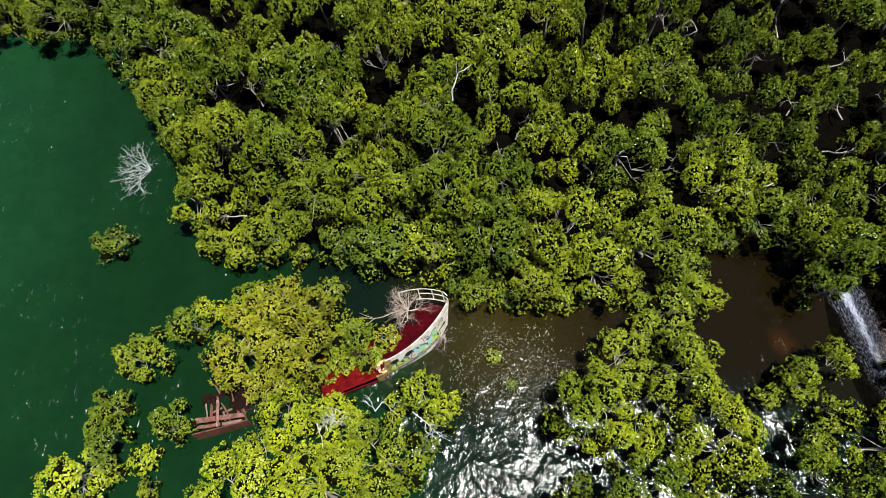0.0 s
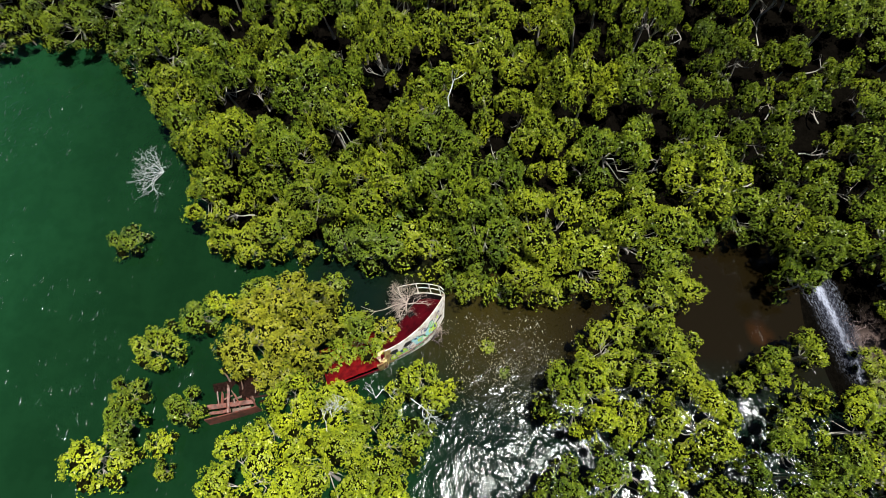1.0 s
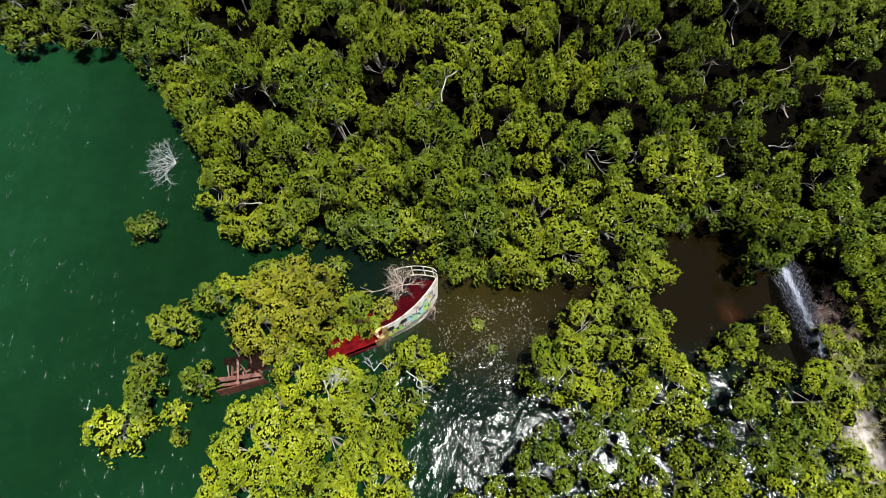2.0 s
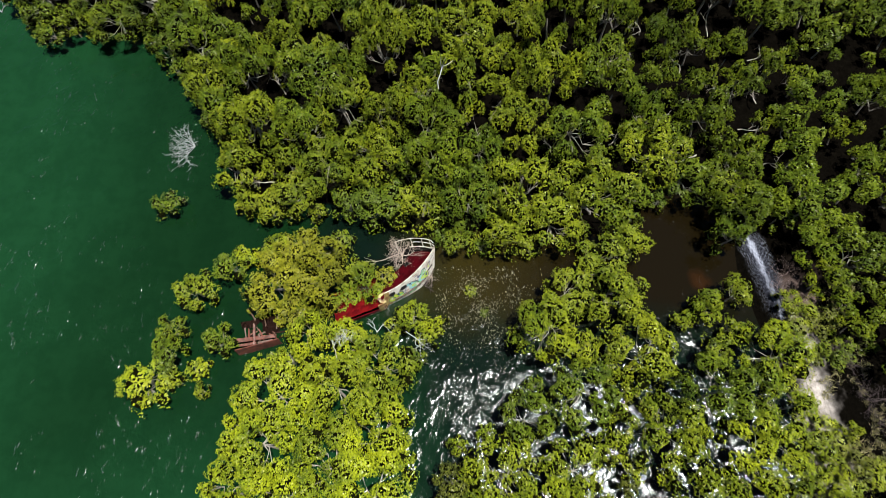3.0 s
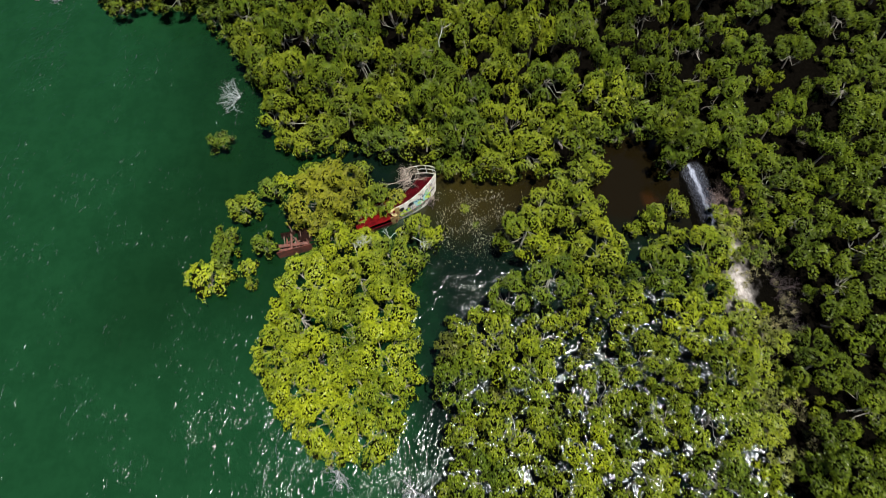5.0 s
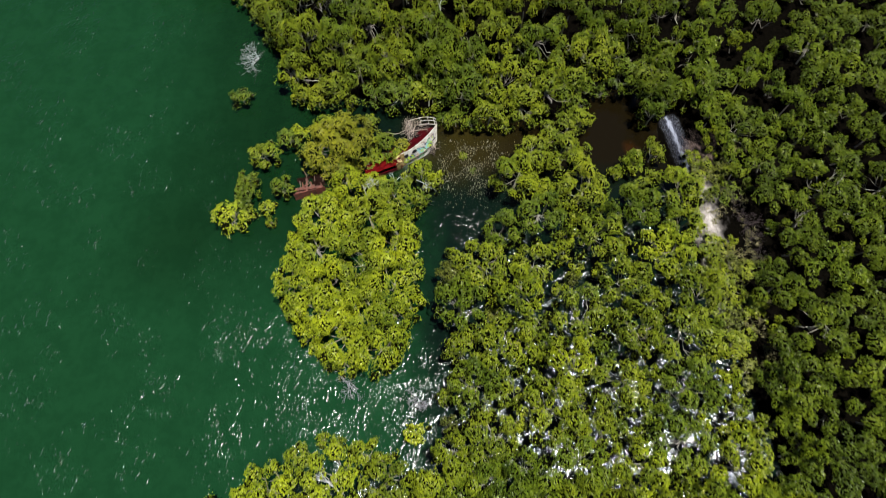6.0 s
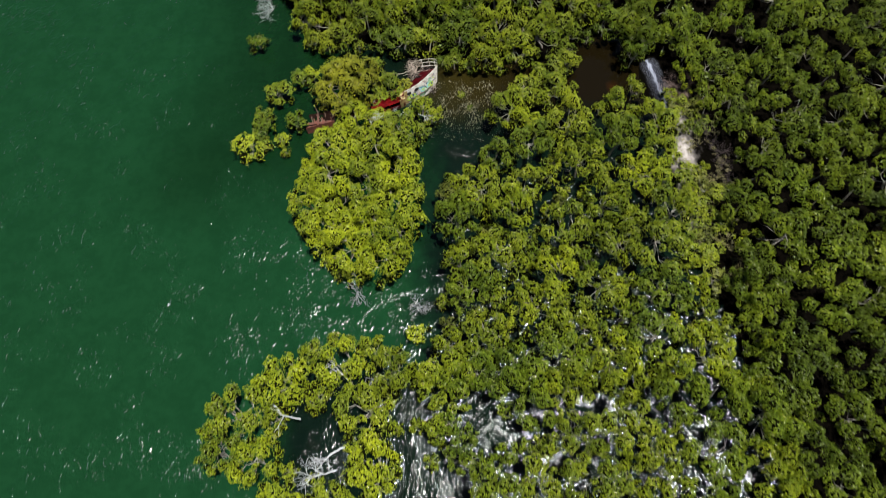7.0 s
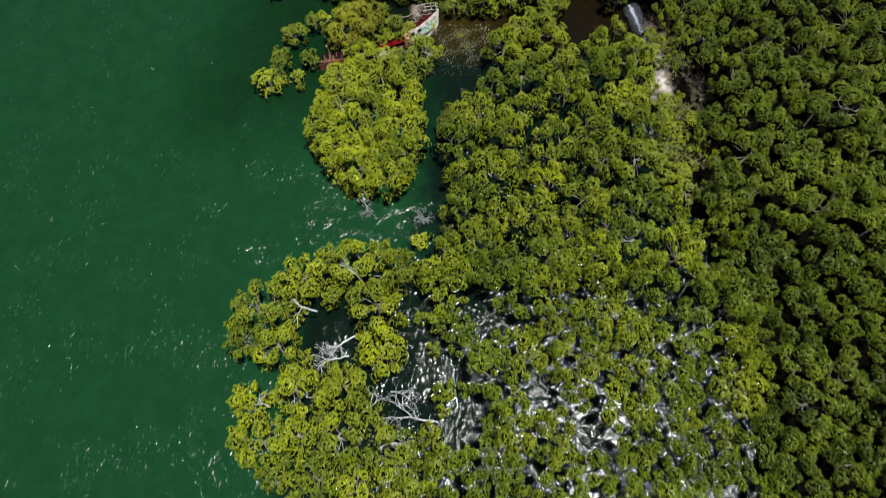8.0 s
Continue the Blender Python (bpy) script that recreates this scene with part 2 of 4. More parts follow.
band = maths(n, l, "MULTIPLY", maths(n, l, "SUBTRACT", 1.0, smooth(n, l, maths(n, l, "MULTIPLY_ADD", streak_noise.outputs[0], 0.9, maths(n, l, "ABSOLUTE", across)), 0.65, 1.45)), maths(n, l, "MULTIPLY", smooth(n, l, down, -0.9, 0.2), maths(n, l, "SUBTRACT", 1.0, smooth(n, l, down, 4.2, 5.8))))
grit = noise_node(n, l, 7.0, 5.0, 0.75, sp.outputs[0])
wander = maths(n, l, "MULTIPLY_ADD", streak_noise.outputs[0], 0.9, -0.45)
crest = maths(n, l, "SUBTRACT", 1.0, smooth(n, l, maths(n, l, "ABSOLUTE", maths(n, l, "ADD", maths(n, l, "ADD", across, 0.05), wander)), 0.03, 0.24))
pale_streaks = maths(n, l, "MAXIMUM", maths(n, l, "MULTIPLY", crest, smooth(n, l, grit.outputs[0], 0.30, 0.55)), maths(n, l, "MULTIPLY", smooth(n, l, grit.outputs[0], 0.46, 0.66), 0.38))
pale_streaks = maths(n, l, "MULTIPLY", pale_streaks, smooth(n, l, band, 0.02, 0.4))
ridge = maths(n, l, "ABSOLUTE", maths(n, l, "SUBTRACT", xyz.outputs[0], 21.7))
ridge = maths(n, l, "ADD", ridge, maths(n, l, "MULTIPLY_ADD", g.outputs[0], 5.0, -2.5))
along = maths(n, l, "MULTIPLY", maths(n, l, "MULTIPLY", smooth(n, l, maths(n, l, "MULTIPLY_ADD", g.outputs[0], 14.0, xyz.outputs[1]), -5.0, 3.0), 0.9), maths(n, l, "SUBTRACT", 1.0, smooth(n, l, xyz.outputs[1], 4.5, 7.5)))
dry = maths(n, l, "MULTIPLY", maths(n, l, "SUBTRACT", 1.0, smooth(n, l, ridge, -0.2, 1.5)), along)
# the ridge's upper end is dull reddish-grey silt
c = mix(n, l, smooth(n, l, maths(n, l, "MULTIPLY_ADD", g.outputs[0], 2.0, xyz.outputs[1]), 2.2, 4.6), sand.outputs[0], mix(n, l, 1.0, sand.outputs[0], (0.24, 0.19, 0.18), "MULTIPLY"))
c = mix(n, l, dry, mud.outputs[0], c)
c = mix(n, l, smooth(n, l, maths(n, l, "MULTIPLY_ADD", streak_noise.outputs[0], 0.6, band), 0.75, 1.35), c, (0.012, 0.013, 0.020))
c = mix(n, l, maths(n, l, "MULTIPLY", pale_streaks, maths(n, l, "MULTIPLY_ADD", smooth(n, l, down, 0.8, 3.0), -0.5, 1.0)), c, (0.36, 0.40, 0.52))
wet = smooth(n, l, xyz.outputs[2], 0.18, 0.42)
mp = n.new("ShaderNodeMapping")
mp.inputs["Rotation"].default_value = (0, 0, radians(-25))
mp.inputs["Scale"].default_value = (1.0, 0.3, 1.0)
l.new(geo.outputs["Position"], mp.inputs[0])
streak = noise_node(n, l, 5.0, 4.0, 0.65, mp.outputs[0])
relief = maths(n, l, "ADD", f.outputs[0], streak.outputs[0])
finish(GROUND, n, l, c, maths(n, l, "MULTIPLY_ADD", wet, 0.78, 0.14), relief, 1.0, 0.16, spec=0.0)


def paint(name, base, worn, scale=2.5, amount=(0.5, 0.72), rough=0.5, spec=0.4):
    """Weathered boat paint: base colour, with worn or rusted patches."""
    m, n, l = material(name)
    tc = n.new("ShaderNodeTexCoord")
    f = noise_node(n, l, scale, 6.0, 0.68, tc.outputs["Object"])
    g = noise_node(n, l, scale * 7, 3.0, 0.6, tc.outputs["Object"])
    c = mix(n, l, smooth(n, l, f.outputs[0], *amount), base, worn)
    c = mix(n, l, maths(n, l, "MULTIPLY", g.outputs[0], 0.5), c, [v * 0.6 for v in base])
    finish(m, n, l, c, rough, g.outputs[0], 0.4, 0.01, spec=spec)
    return m


WHITE_PAINT = paint("weathered_white_paint", (0.70, 0.70, 0.66), (0.26, 0.14, 0.08), 2.2, (0.47, 0.66))
RED_DECK = paint("red_oxide_deck", (0.105, 0.004, 0.010), (0.035, 0.003, 0.005), 1.6, (0.42, 0.66), 0.3, 0.12)
RED_BRIGHT = paint("bright_red_deck", (0.27, 0.012, 0.014), (0.10, 0.005, 0.009), 1.3, (0.40, 0.62), 0.25, 0.2)
CREAM = paint("cream_yellow_paint", (0.44, 0.36, 0.14), (0.16, 0.05, 0.03), 3.0, (0.42, 0.6))
RUST = paint("red_brown_planks", (0.17, 0.055, 0.04), (0.06, 0.03, 0.024), 3.0, (0.4, 0.62))
ROT = paint("rotten_timber", (0.020, 0.009, 0.007), (0.05, 0.022, 0.016), 4.0, rough=0.85, spec=0.08)
HOLD = paint("near_black_timber", (0.006, 0.005, 0.005), (0.018, 0.012, 0.010), 3.0, spec=0.1)
DRIFT = paint("grey_brown_timber", (0.12, 0.075, 0.06), (0.26, 0.19, 0.17), 4.0)
BLACK = paint("black_paint", (0.015, 0.015, 0.018), (0.05, 0.05, 0.05))
CYAN = paint("pale_cyan_spray", (0.30, 0.62, 0.66), (0.45, 0.6, 0.6))
LIME = paint("lime_spray", (0.50, 0.68, 0.06), (0.6, 0.65, 0.3))
NAVY = paint("dark_blue_spray", (0.02, 0.05, 0.16), (0.06, 0.10, 0.2))
MINT = paint("mint_spray", (0.22, 0.58, 0.28), (0.5, 0.6, 0.5))


# ---- helpers for meshes ----
def part(name, bm, mat, parent, label=""):
    me = bpy.data.meshes.new(name)
    bm.to_mesh(me)
    bm.free()
    me.materials.append(mat)
    ob = new(name, me)
    ob.parent = parent
    if label:
        tagged(ob, label)
    return ob


def mesh_of(name, verts, quads, mat, flat=True):
    """A mesh from arrays of corners and of faces with the same number of corners."""
    me = bpy.data.meshes.new(name)
    me.vertices.add(len(verts))
    me.vertices.foreach_set("co", np.asarray(verts, dtype=np.float32).ravel())
    quads = np.asarray(quads)
    k, c = quads.shape
    me.loops.add(c * k)
    me.loops.foreach_set("vertex_index", np.asarray(quads, dtype=np.int32).ravel())
    me.polygons.add(k)
    me.polygons.foreach_set("loop_start", np.arange(0, c * k, c, dtype=np.int32))
    me.update(calc_edges=True)
    me.materials.append(mat)
    return me


def tube(points, radii, sides=6):
    """Corners and faces of a tapered tube along points."""
    verts, quads = [], []
    pts = [np.array(p, float) for p in points]
    for i, (p, r) in enumerate(zip(pts, radii)):
        d = pts[min(i + 1, len(pts) - 1)] - pts[max(i - 1, 0)]
        d /= np.linalg.norm(d) + 1e-9
        a = np.cross(d, (0.31, 0.87, 0.39))
        a /= np.linalg.norm(a) + 1e-9
        b = np.cross(d, a)
        for k in range(sides):
            w = 2 * math.pi * k / sides
            verts.append(p + r * (a * math.cos(w) + b * math.sin(w)))
    for i in range(len(pts) - 1):
        for k in range(sides):
            j = (k + 1) % sides
            quads.append((i * sides + k, i * sides + j, (i + 1) * sides + j, (i + 1) * sides + k))
    return np.array(verts), np.array(quads, dtype=np.int64)


def joined(pieces):
    verts, quads, base = [], [], 0
    for v, q in pieces:
        verts.append(v)
        quads.append(q + base)
        base += len(v)
    return np.concatenate(verts), np.concatenate(quads)


def fork(rng, start, way, length, radius, depth, spread=0.6, droop=0.0, kids=3, bend=0.25, thin=0.5):
    """A branch that forks depth times, as one mesh of tapered tubes grown together."""
    way = np.array(way, float) / np.linalg.norm(way)
    pts, rad, p = [np.array(start, float)], [radius], np.array(start, float)
    for i in range(3):
        way = way + rng.normal(0, bend, 3) * 0.5 + np.array((0, 0, -droop))
        way /= np.linalg.norm(way)
        p = p + way * length / 3
        pts.append(p)
        rad.append(radius * (1 - 0.17 * (i + 1)))
    sides = 5 if depth > 1 else 4 if depth else 3
    verts, quads = tube(pts, rad, sides)
    if depth:
        for k in range(kids):
            ring = 3 if k < 2 else 2
            w = way + rng.normal(0, spread, 3)
            cv, cq = fork(rng, pts[ring], w, length * rng.uniform(0.55, 0.85), radius * thin, depth - 1, spread, droop, kids, bend, thin)
            base = len(verts)
            joint = np.array([(ring * sides, ring * sides + 1, base + 1, base)])
            verts, quads = np.concatenate([verts, cv]), np.concatenate([quads, cq + base, joint])
    return verts, quads


# ---- water and ground ----
NORTH_SHORE = [(-36, 28.1), (-34.5, 26.4), (-31.9, 23.9), (-29.4, 24.8), (-25.9, 23.9), (-24.6, 24.6), (-23.3, 23.9), (-22.0, 21.4), (-20.3, 20.6), (-19.4, 18.0), (-17.3, 16.1), (-16.3, 14.2), (-16.8, 12.6), (-15.6, 11.1), (-14.3, 9.6), (-13.0, 8.9), (-10.9, 9.7), (-8.2, 9.2), (-6.4, 8.7), (-5.3, 8.9),
               (-4.1, 8.9), (-2.9, 8.3), (-1.4, 7.6), (-0.7, 6.5), (0, 7.0), (1.7, 7.3), (3.4, 6.6), (4.5, 7.0), (6.5, 7.2), (7.6, 7.0), (8.7, 7.2), (10.1, 6.8), (12, 7.5), (12.4, 8.7), (13.4, 10.3), (14.6, 10.6), (16.2, 10.3), (17.2, 9.4), (17.9, 7.6), (19.5, 9.0), (20.6, 10.2)]
NORTH_X, NORTH_Y = [p[0] for p in NORTH_SHORE], [p[1] for p in NORTH_SHORE]


def plane_sheet(name, size, z, mat):
    me = bpy.data.meshes.new(name)
    me.from_pydata([(-size, -size, z), (size, -size, z), (size, size, z), (-size, size, z)], [], [(0, 1, 2, 3)])
    me.materials.append(mat)
    return new(name, me)


tagged(plane_sheet("water", 2500, 0.0, WATER), "calm murky green water of the bay with small ripples", "water", kind="structure")


def shore_x(y):
    """Where the eastern bank leaves the water."""
    return np.interp(y, [-80, -45, -25, -14, -8, 0, 6, 9, 12, 30], [26, 25.0, 24.6, 22.0, 20.0, 19.2, 17.4, 17.6, 20, 26])


def rise(a, lo, hi):
    t = np.clip((a - lo) / (hi - lo), 0, 1)
    return t * t * (3 - 2 * t)


def ground_height(x, y):
    e = rise(x - shore_x(y), -1.0, 3.5)
    bumps = np.array([noise.noise((a * 0.45, b * 0.45, 0.3)) * 0.16 + noise.noise((a * 1.7, b * 1.7, 5.0)) * 0.05 for a, b in zip(x.ravel(), y.ravel())]).reshape(x.shape)
    bed = -0.55 + 1.05 * rise(y - np.interp(x, NORTH_X, NORTH_Y), 0.5, 3.5)
    return bed * (1 - e) + 0.75 * e + bumps * (0.4 + 0.6 * e)


axis_x = np.concatenate([[-2500, -400, -90], np.arange(-45, 60.1, 0.9), [110, 400, 2500]])
axis_y = np.concatenate([[-2500, -400, -110], np.arange(-70, 52.1, 0.9), [110, 400, 2500]])
gx, gy = np.meshgrid(axis_x, axis_y)
gz = ground_height(gx, gy)
nx, ny = len(axis_x), len(axis_y)
cells = np.arange(nx * ny).reshape(ny, nx)
quads = np.stack([cells[:-1, :-1], cells[:-1, 1:], cells[1:, 1:], cells[1:, :-1]], -1).reshape(-1, 4)
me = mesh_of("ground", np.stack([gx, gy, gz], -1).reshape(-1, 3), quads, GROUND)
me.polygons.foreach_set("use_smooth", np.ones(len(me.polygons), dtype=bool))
tagged(new("ground", me), "mud bed, darkened for the shade between trees, rising to a pale sandy bank", "ground", kind="structure")


# ---- mangrove trees ----
def leaves(rng, centre, radius, count, size, flat=0.8, low=0.0):
    """Small pointed leaves in rosettes over the upper side of one clump of foliage."""
    k = max(1, count // 3)
    z = rng.uniform(low, 1.0, k)
    w = rng.uniform(0, 2 * math.pi, k)
    s = np.sqrt(1 - z * z)
    nrm = np.stack([s * np.cos(w), s * np.sin(w), z], -1)
    lump = 1 + 0.17 * np.sin(2 * w + 3 * z + centre[0] * 5) + 0.14 * np.sin(5 * w + centre[1] * 7) + 0.07 * np.sin(9 * z + 4 * w)
    stretch, turn = rng.uniform(0.62, 1.3), rng.uniform(0, 3.14)
    ca, sa = math.cos(turn), math.sin(turn)
    lean = np.array(((ca, -sa, 0), (sa, ca, 0), (0, 0, 1))) @ np.diag((1.06 * stretch, 1.82 / (1 + stretch), 1)) @ np.array(((ca, sa, 0), (-sa, ca, 0), (0, 0, 1)))
    rosette = np.asarray(centre) + (nrm @ lean.T) * (radius * lump * (1.02 - 0.12 * rng.uniform(0, 1, k) ** 2))[:, None] * np.array((1, 1, flat))
    nrm = np.repeat(nrm, 3, 0)
    root = np.repeat(rosette, 3, 0) + rng.normal(0, size * 0.36, (3 * k, 3))
    up = nrm + np.array((0, 0, 0.45)) + rng.normal(0, 0.75, (3 * k, 3))
    up /= np.linalg.norm(up, axis=1)[:, None]
    side = np.cross(up, rng.normal(0, 1, (3 * k, 3)))
    side /= np.linalg.norm(side, axis=1)[:, None]
    ahead = np.cross(up, side)
    length = (size * rng.uniform(0.7, 1.25, 3 * k))[:, None]
    wide = length * 0.34
    tip = root + ahead * length * 0.62
    m1 = root - ahead * length * 0.38 + side * wide
    m2 = root - ahead * length * 0.38 - side * wide
    return np.stack([m1, tip, m2], 1).reshape(-1, 3)


def core(rng, centre, radius, flat=0.85):
    """A lumpy stand-in for the twigs inside one clump, near-black for the shade under its leaves."""
    n, m = 6, 2
    ring = [[(0, 0, 1)] * n] + [[(math.sin(e) * math.cos(a), math.sin(e) * math.sin(a), math.cos(e)) for a in (2 * math.pi * (k + 0.5 * i) / n for k in range(n))] for i, e in enumerate((0.85, 1.6))]
    v = np.array(ring).reshape(-1, 3) * rng.uniform(0.60, 0.78, (n * (m + 1), 1)) * radius * np.array((1, 1, flat)) + np.asarray(centre)
    q = [(i * n + k, i * n + (k + 1) % n, (i + 1) * n + (k + 1) % n, (i + 1) * n + k) for i in range(m) for k in range(n)]
    return v, np.array(q)


def crown_arrays(rng, R, H, density, size, space, fine=1.0):
    """Corners and faces of a crown made of domed clumps with dark clefts between, of its lower skirt, and the clumps' centres."""
    top, low, clumps, sunk, cores, low_cores = [], [], [], [], [], []
    big = fine * (0.92 if R > 2 else 0.80 if R > 1.4 else 0.60 if R > 1 else 0.40)
    for shrink, sink in ((1.0, 0.0), (0.72, 0.12), (0.46, 0.7)):
        for _ in range(260):
            rc = big * shrink * rng.uniform(0.8, 1.2)
            d, w = (R - 0.85 * rc) * math.sqrt(rng.uniform()), rng.uniform(0, 6.28)
            x, y = d * math.cos(w), d * math.sin(w)
            if all((x - a) ** 2 + (y - b) ** 2 > (space * (rc + q)) ** 2 for a, b, q in clumps):
                clumps.append((x, y, rc))
                sunk.append(sink)
    centres = []
    for (x, y, rc), sink in zip(clumps, sunk):
        d = math.hypot(x, y)
        c = (x, y, H - rc * 0.8 - 0.34 * H * (d / R) ** 2.2 - (sink + rng.uniform(0, 1.0)) * min(1.0, H / 3.5))
        centres.append(c)
        top.append(leaves(rng, c, rc, int(density * rc * rc * 6.3), size, 1.0, -0.15))
        cores.append(core(rng, c, rc, 1.0))
    ring = int(3 + 2.6 * R)
    for i in range(ring):
        rc = big * rng.uniform(0.55, 0.8)
        w = 2 * math.pi * i / ring + rng.normal(0, 0.2)
        d = R - 0.65 * rc + rng.normal(0, 0.12)
        c = (d * math.cos(w), d * math.sin(w), H * rng.uniform(0.26, 0.46))
        low.append(leaves(rng, c, rc, int(density * rc * rc * 1.9), size, 0.9, -0.4))
        low_cores.append(core(rng, c, rc, 0.9))
    a, b = np.concatenate(top), np.concatenate(low)
    return (a, np.arange(len(a)).reshape(-1, 3)), (b, np.arange(len(b)).reshape(-1, 3)), joined(cores), joined(low_cores), centres


def wood_arrays(rng, R, H, centres):
    """The trunk and the limbs that reach the clumps."""
    lean = rng.normal(0, 0.18, 2) * R
    top = np.array((lean[0], lean[1], H * 0.42))
    thick = 0.032 + 0.024 * R
    trunk = tube([(0, 0, -0.6), (lean[0] * 0.3, lean[1] * 0.3, H * 0.15), tuple(top * (0.8, 0.8, 0.75)), tuple(top)], [thick * 1.35, thick, thick * 0.75, thick * 0.5])
    limbs = []
    picks = sorted(centres, key=lambda c: math.atan2(c[1], c[0]))
    for c in picks[:: max(1, len(picks) // 7)][:8]:
        e = np.array(c) * (0.9, 0.9, 1.0) - (0, 0, 0.35)
        m = (top * 0.5 + e * 0.5) + rng.normal(0, 0.08 * R, 3) + (0, 0, -0.12 * H)
        bow = (top * 0.75 + e * 0.25) + rng.normal(0, 0.09 * R, 3) - (0, 0, 0.08 * H)
        tip = m * 0.4 + e * 0.6 + rng.normal(0, 0.07 * R, 3)
        tubes = [tube([top * 0.96, bow, m, tip, e], [thick * 0.40, thick * 0.34, thick * 0.27, thick * 0.2, thick * 0.12], 4)]
        for q in range(2):
            tubes.append(tube([m, m * 0.4 + e * 0.6 + rng.normal(0, 0.18, 3), e + rng.normal(0, 0.2, 3) - (0, 0, 0.05)], [thick * 0.24, thick * 0.16, thick * 0.07], 3))
        limbs.append(joined(tubes))
    return trunk, limbs


CLASSES = {"large": (2.25, 4.6), "medium": (1.65, 4.0), "small": (1.15, 3.1), "tiny": (0.72, 1.9)}
DENSITY, LEAF = 305, 0.097


def make_variant(seed, R, H, space, fine):
    rng = np.random.default_rng(seed)
    top, low, cores, low_cores, centres = crown_arrays(rng, R, H, DENSITY, LEAF, space, fine)
    trunk, limbs = wood_arrays(rng, R, H, centres)
    return {"crown": top, "skirt": low, "cores": cores, "low_cores": low_cores, "trunk": trunk, "limbs": limbs}


# four dense crowns and four open ones of each size
VARIANTS = {k: [make_variant(100 * i + j, *CLASSES[k], *((0.98, 1.0) if j < 4 else (1.04, 0.82))) for j in range(8)] for i, k in enumerate(CLASSES)}
TEMPLATES = {}


def plant(kind, variant, x, y, turn, wide, tall, leaf, label, group, name="mangrove_tree"):
    """One mangrove tree, with trunk, limbs and crown, standing in the mud."""
    m = Matrix.LocRotScale((x, y, 0.0), Euler((0, 0, turn)), (wide, wide, tall))
    key = (kind, variant)
    if key not in TEMPLATES:
        tree = new("mangrove_tree")
        data = VARIANTS[kind][variant]
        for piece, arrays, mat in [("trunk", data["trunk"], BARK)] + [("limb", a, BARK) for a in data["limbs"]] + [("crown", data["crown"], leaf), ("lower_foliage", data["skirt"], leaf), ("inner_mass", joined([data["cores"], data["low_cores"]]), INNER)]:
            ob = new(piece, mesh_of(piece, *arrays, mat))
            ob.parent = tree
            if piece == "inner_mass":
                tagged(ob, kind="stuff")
        TEMPLATES[key] = tree
        tree.matrix_basis = m
    else:
        first = TEMPLATES[key]
        s = first.scale.copy()
        tree = copy_thing(first, m @ Matrix.Diagonal((1 / s.x, 1 / s.y, 1 / s.z, 1)))
    for o in tree.children:
        if o.name.startswith(("crown", "lower_foliage")):
            o.material_slots[0].link = "OBJECT"
            o.material_slots[0].material = leaf
    tree.name = name
    return tagged(tree, label, "tree" if name.endswith("tree") else "bush", group)


def inside(px, py, poly):
    hit = np.zeros(px.shape, dtype=bool)
    for (x0, y0), (x1, y1) in zip(poly, poly[1:] + poly[:1]):
        cross = ((y0 > py) != (y1 > py)) & (px < (x1 - x0) * (py - y0) / (y1 - y0 + 1e-12) + x0)
        hit ^= cross
    return hit


def edge_distance(px, py, poly):
    best = np.full(px.shape, 1e9)
    for (x0, y0), (x1, y1) in zip(poly, poly[1:] + poly[:1]):
        dx, dy = x1 - x0, y1 - y0
        t = np.clip(((px - x0) * dx + (py - y0) * dy) / (dx * dx + dy * dy + 1e-9), 0, 1)
        best = np.minimum(best, np.hypot(px - x0 - t * dx, py - y0 - t * dy))
    return best


def pack(poly, seed, gap=0.74, edge=0.89, tries=2600, sizes=("large", "medium", "small", "tiny"), holes=()):
    """Crowns of falling size packed into an outline: rows of size, x, y, radius."""
    rng = np.random.default_rng(seed)
    xs, ys = [p[0] for p in poly], [p[1] for p in poly]
    found = []
    for kind in sizes:
        r0 = CLASSES[kind][0]
        px, py = rng.uniform(min(xs), max(xs), tries), rng.uniform(min(ys), max(ys), tries)
        rad = r0 * rng.uniform(0.88, 1.12, tries)
        ok = inside(px, py, poly)
        ok &= edge_distance(px, py, poly) >= edge * rad
        for x, y, r in zip(px[ok], py[ok], rad[ok]):
            if any((x - a) ** 2 + (y - b) ** 2 < (gap * (r + s)) ** 2 for _, a, b, s in found):
                continue
            if any((x - a) ** 2 + (y - b) ** 2 < (s + 0.8 * r) ** 2 for a, b, s in holes):
                continue
            found.append((kind, x, y, r))
    return found


def grove(rows, seed, leaf_of, height_of, label, group, first=0, name="mangrove_tree"):
    """Plant the packed rows as trees of their own."""
    rng = np.random.default_rng(seed)
    for kind, x, y, r in rows:
        plant(kind, first + int(rng.integers(4)), x, y, rng.uniform(0, 6.28), r / CLASSES[kind][0], height_of(x, y) * rng.uniform(0.88, 1.12), leaf_of(x, y, rng), label, group, name)


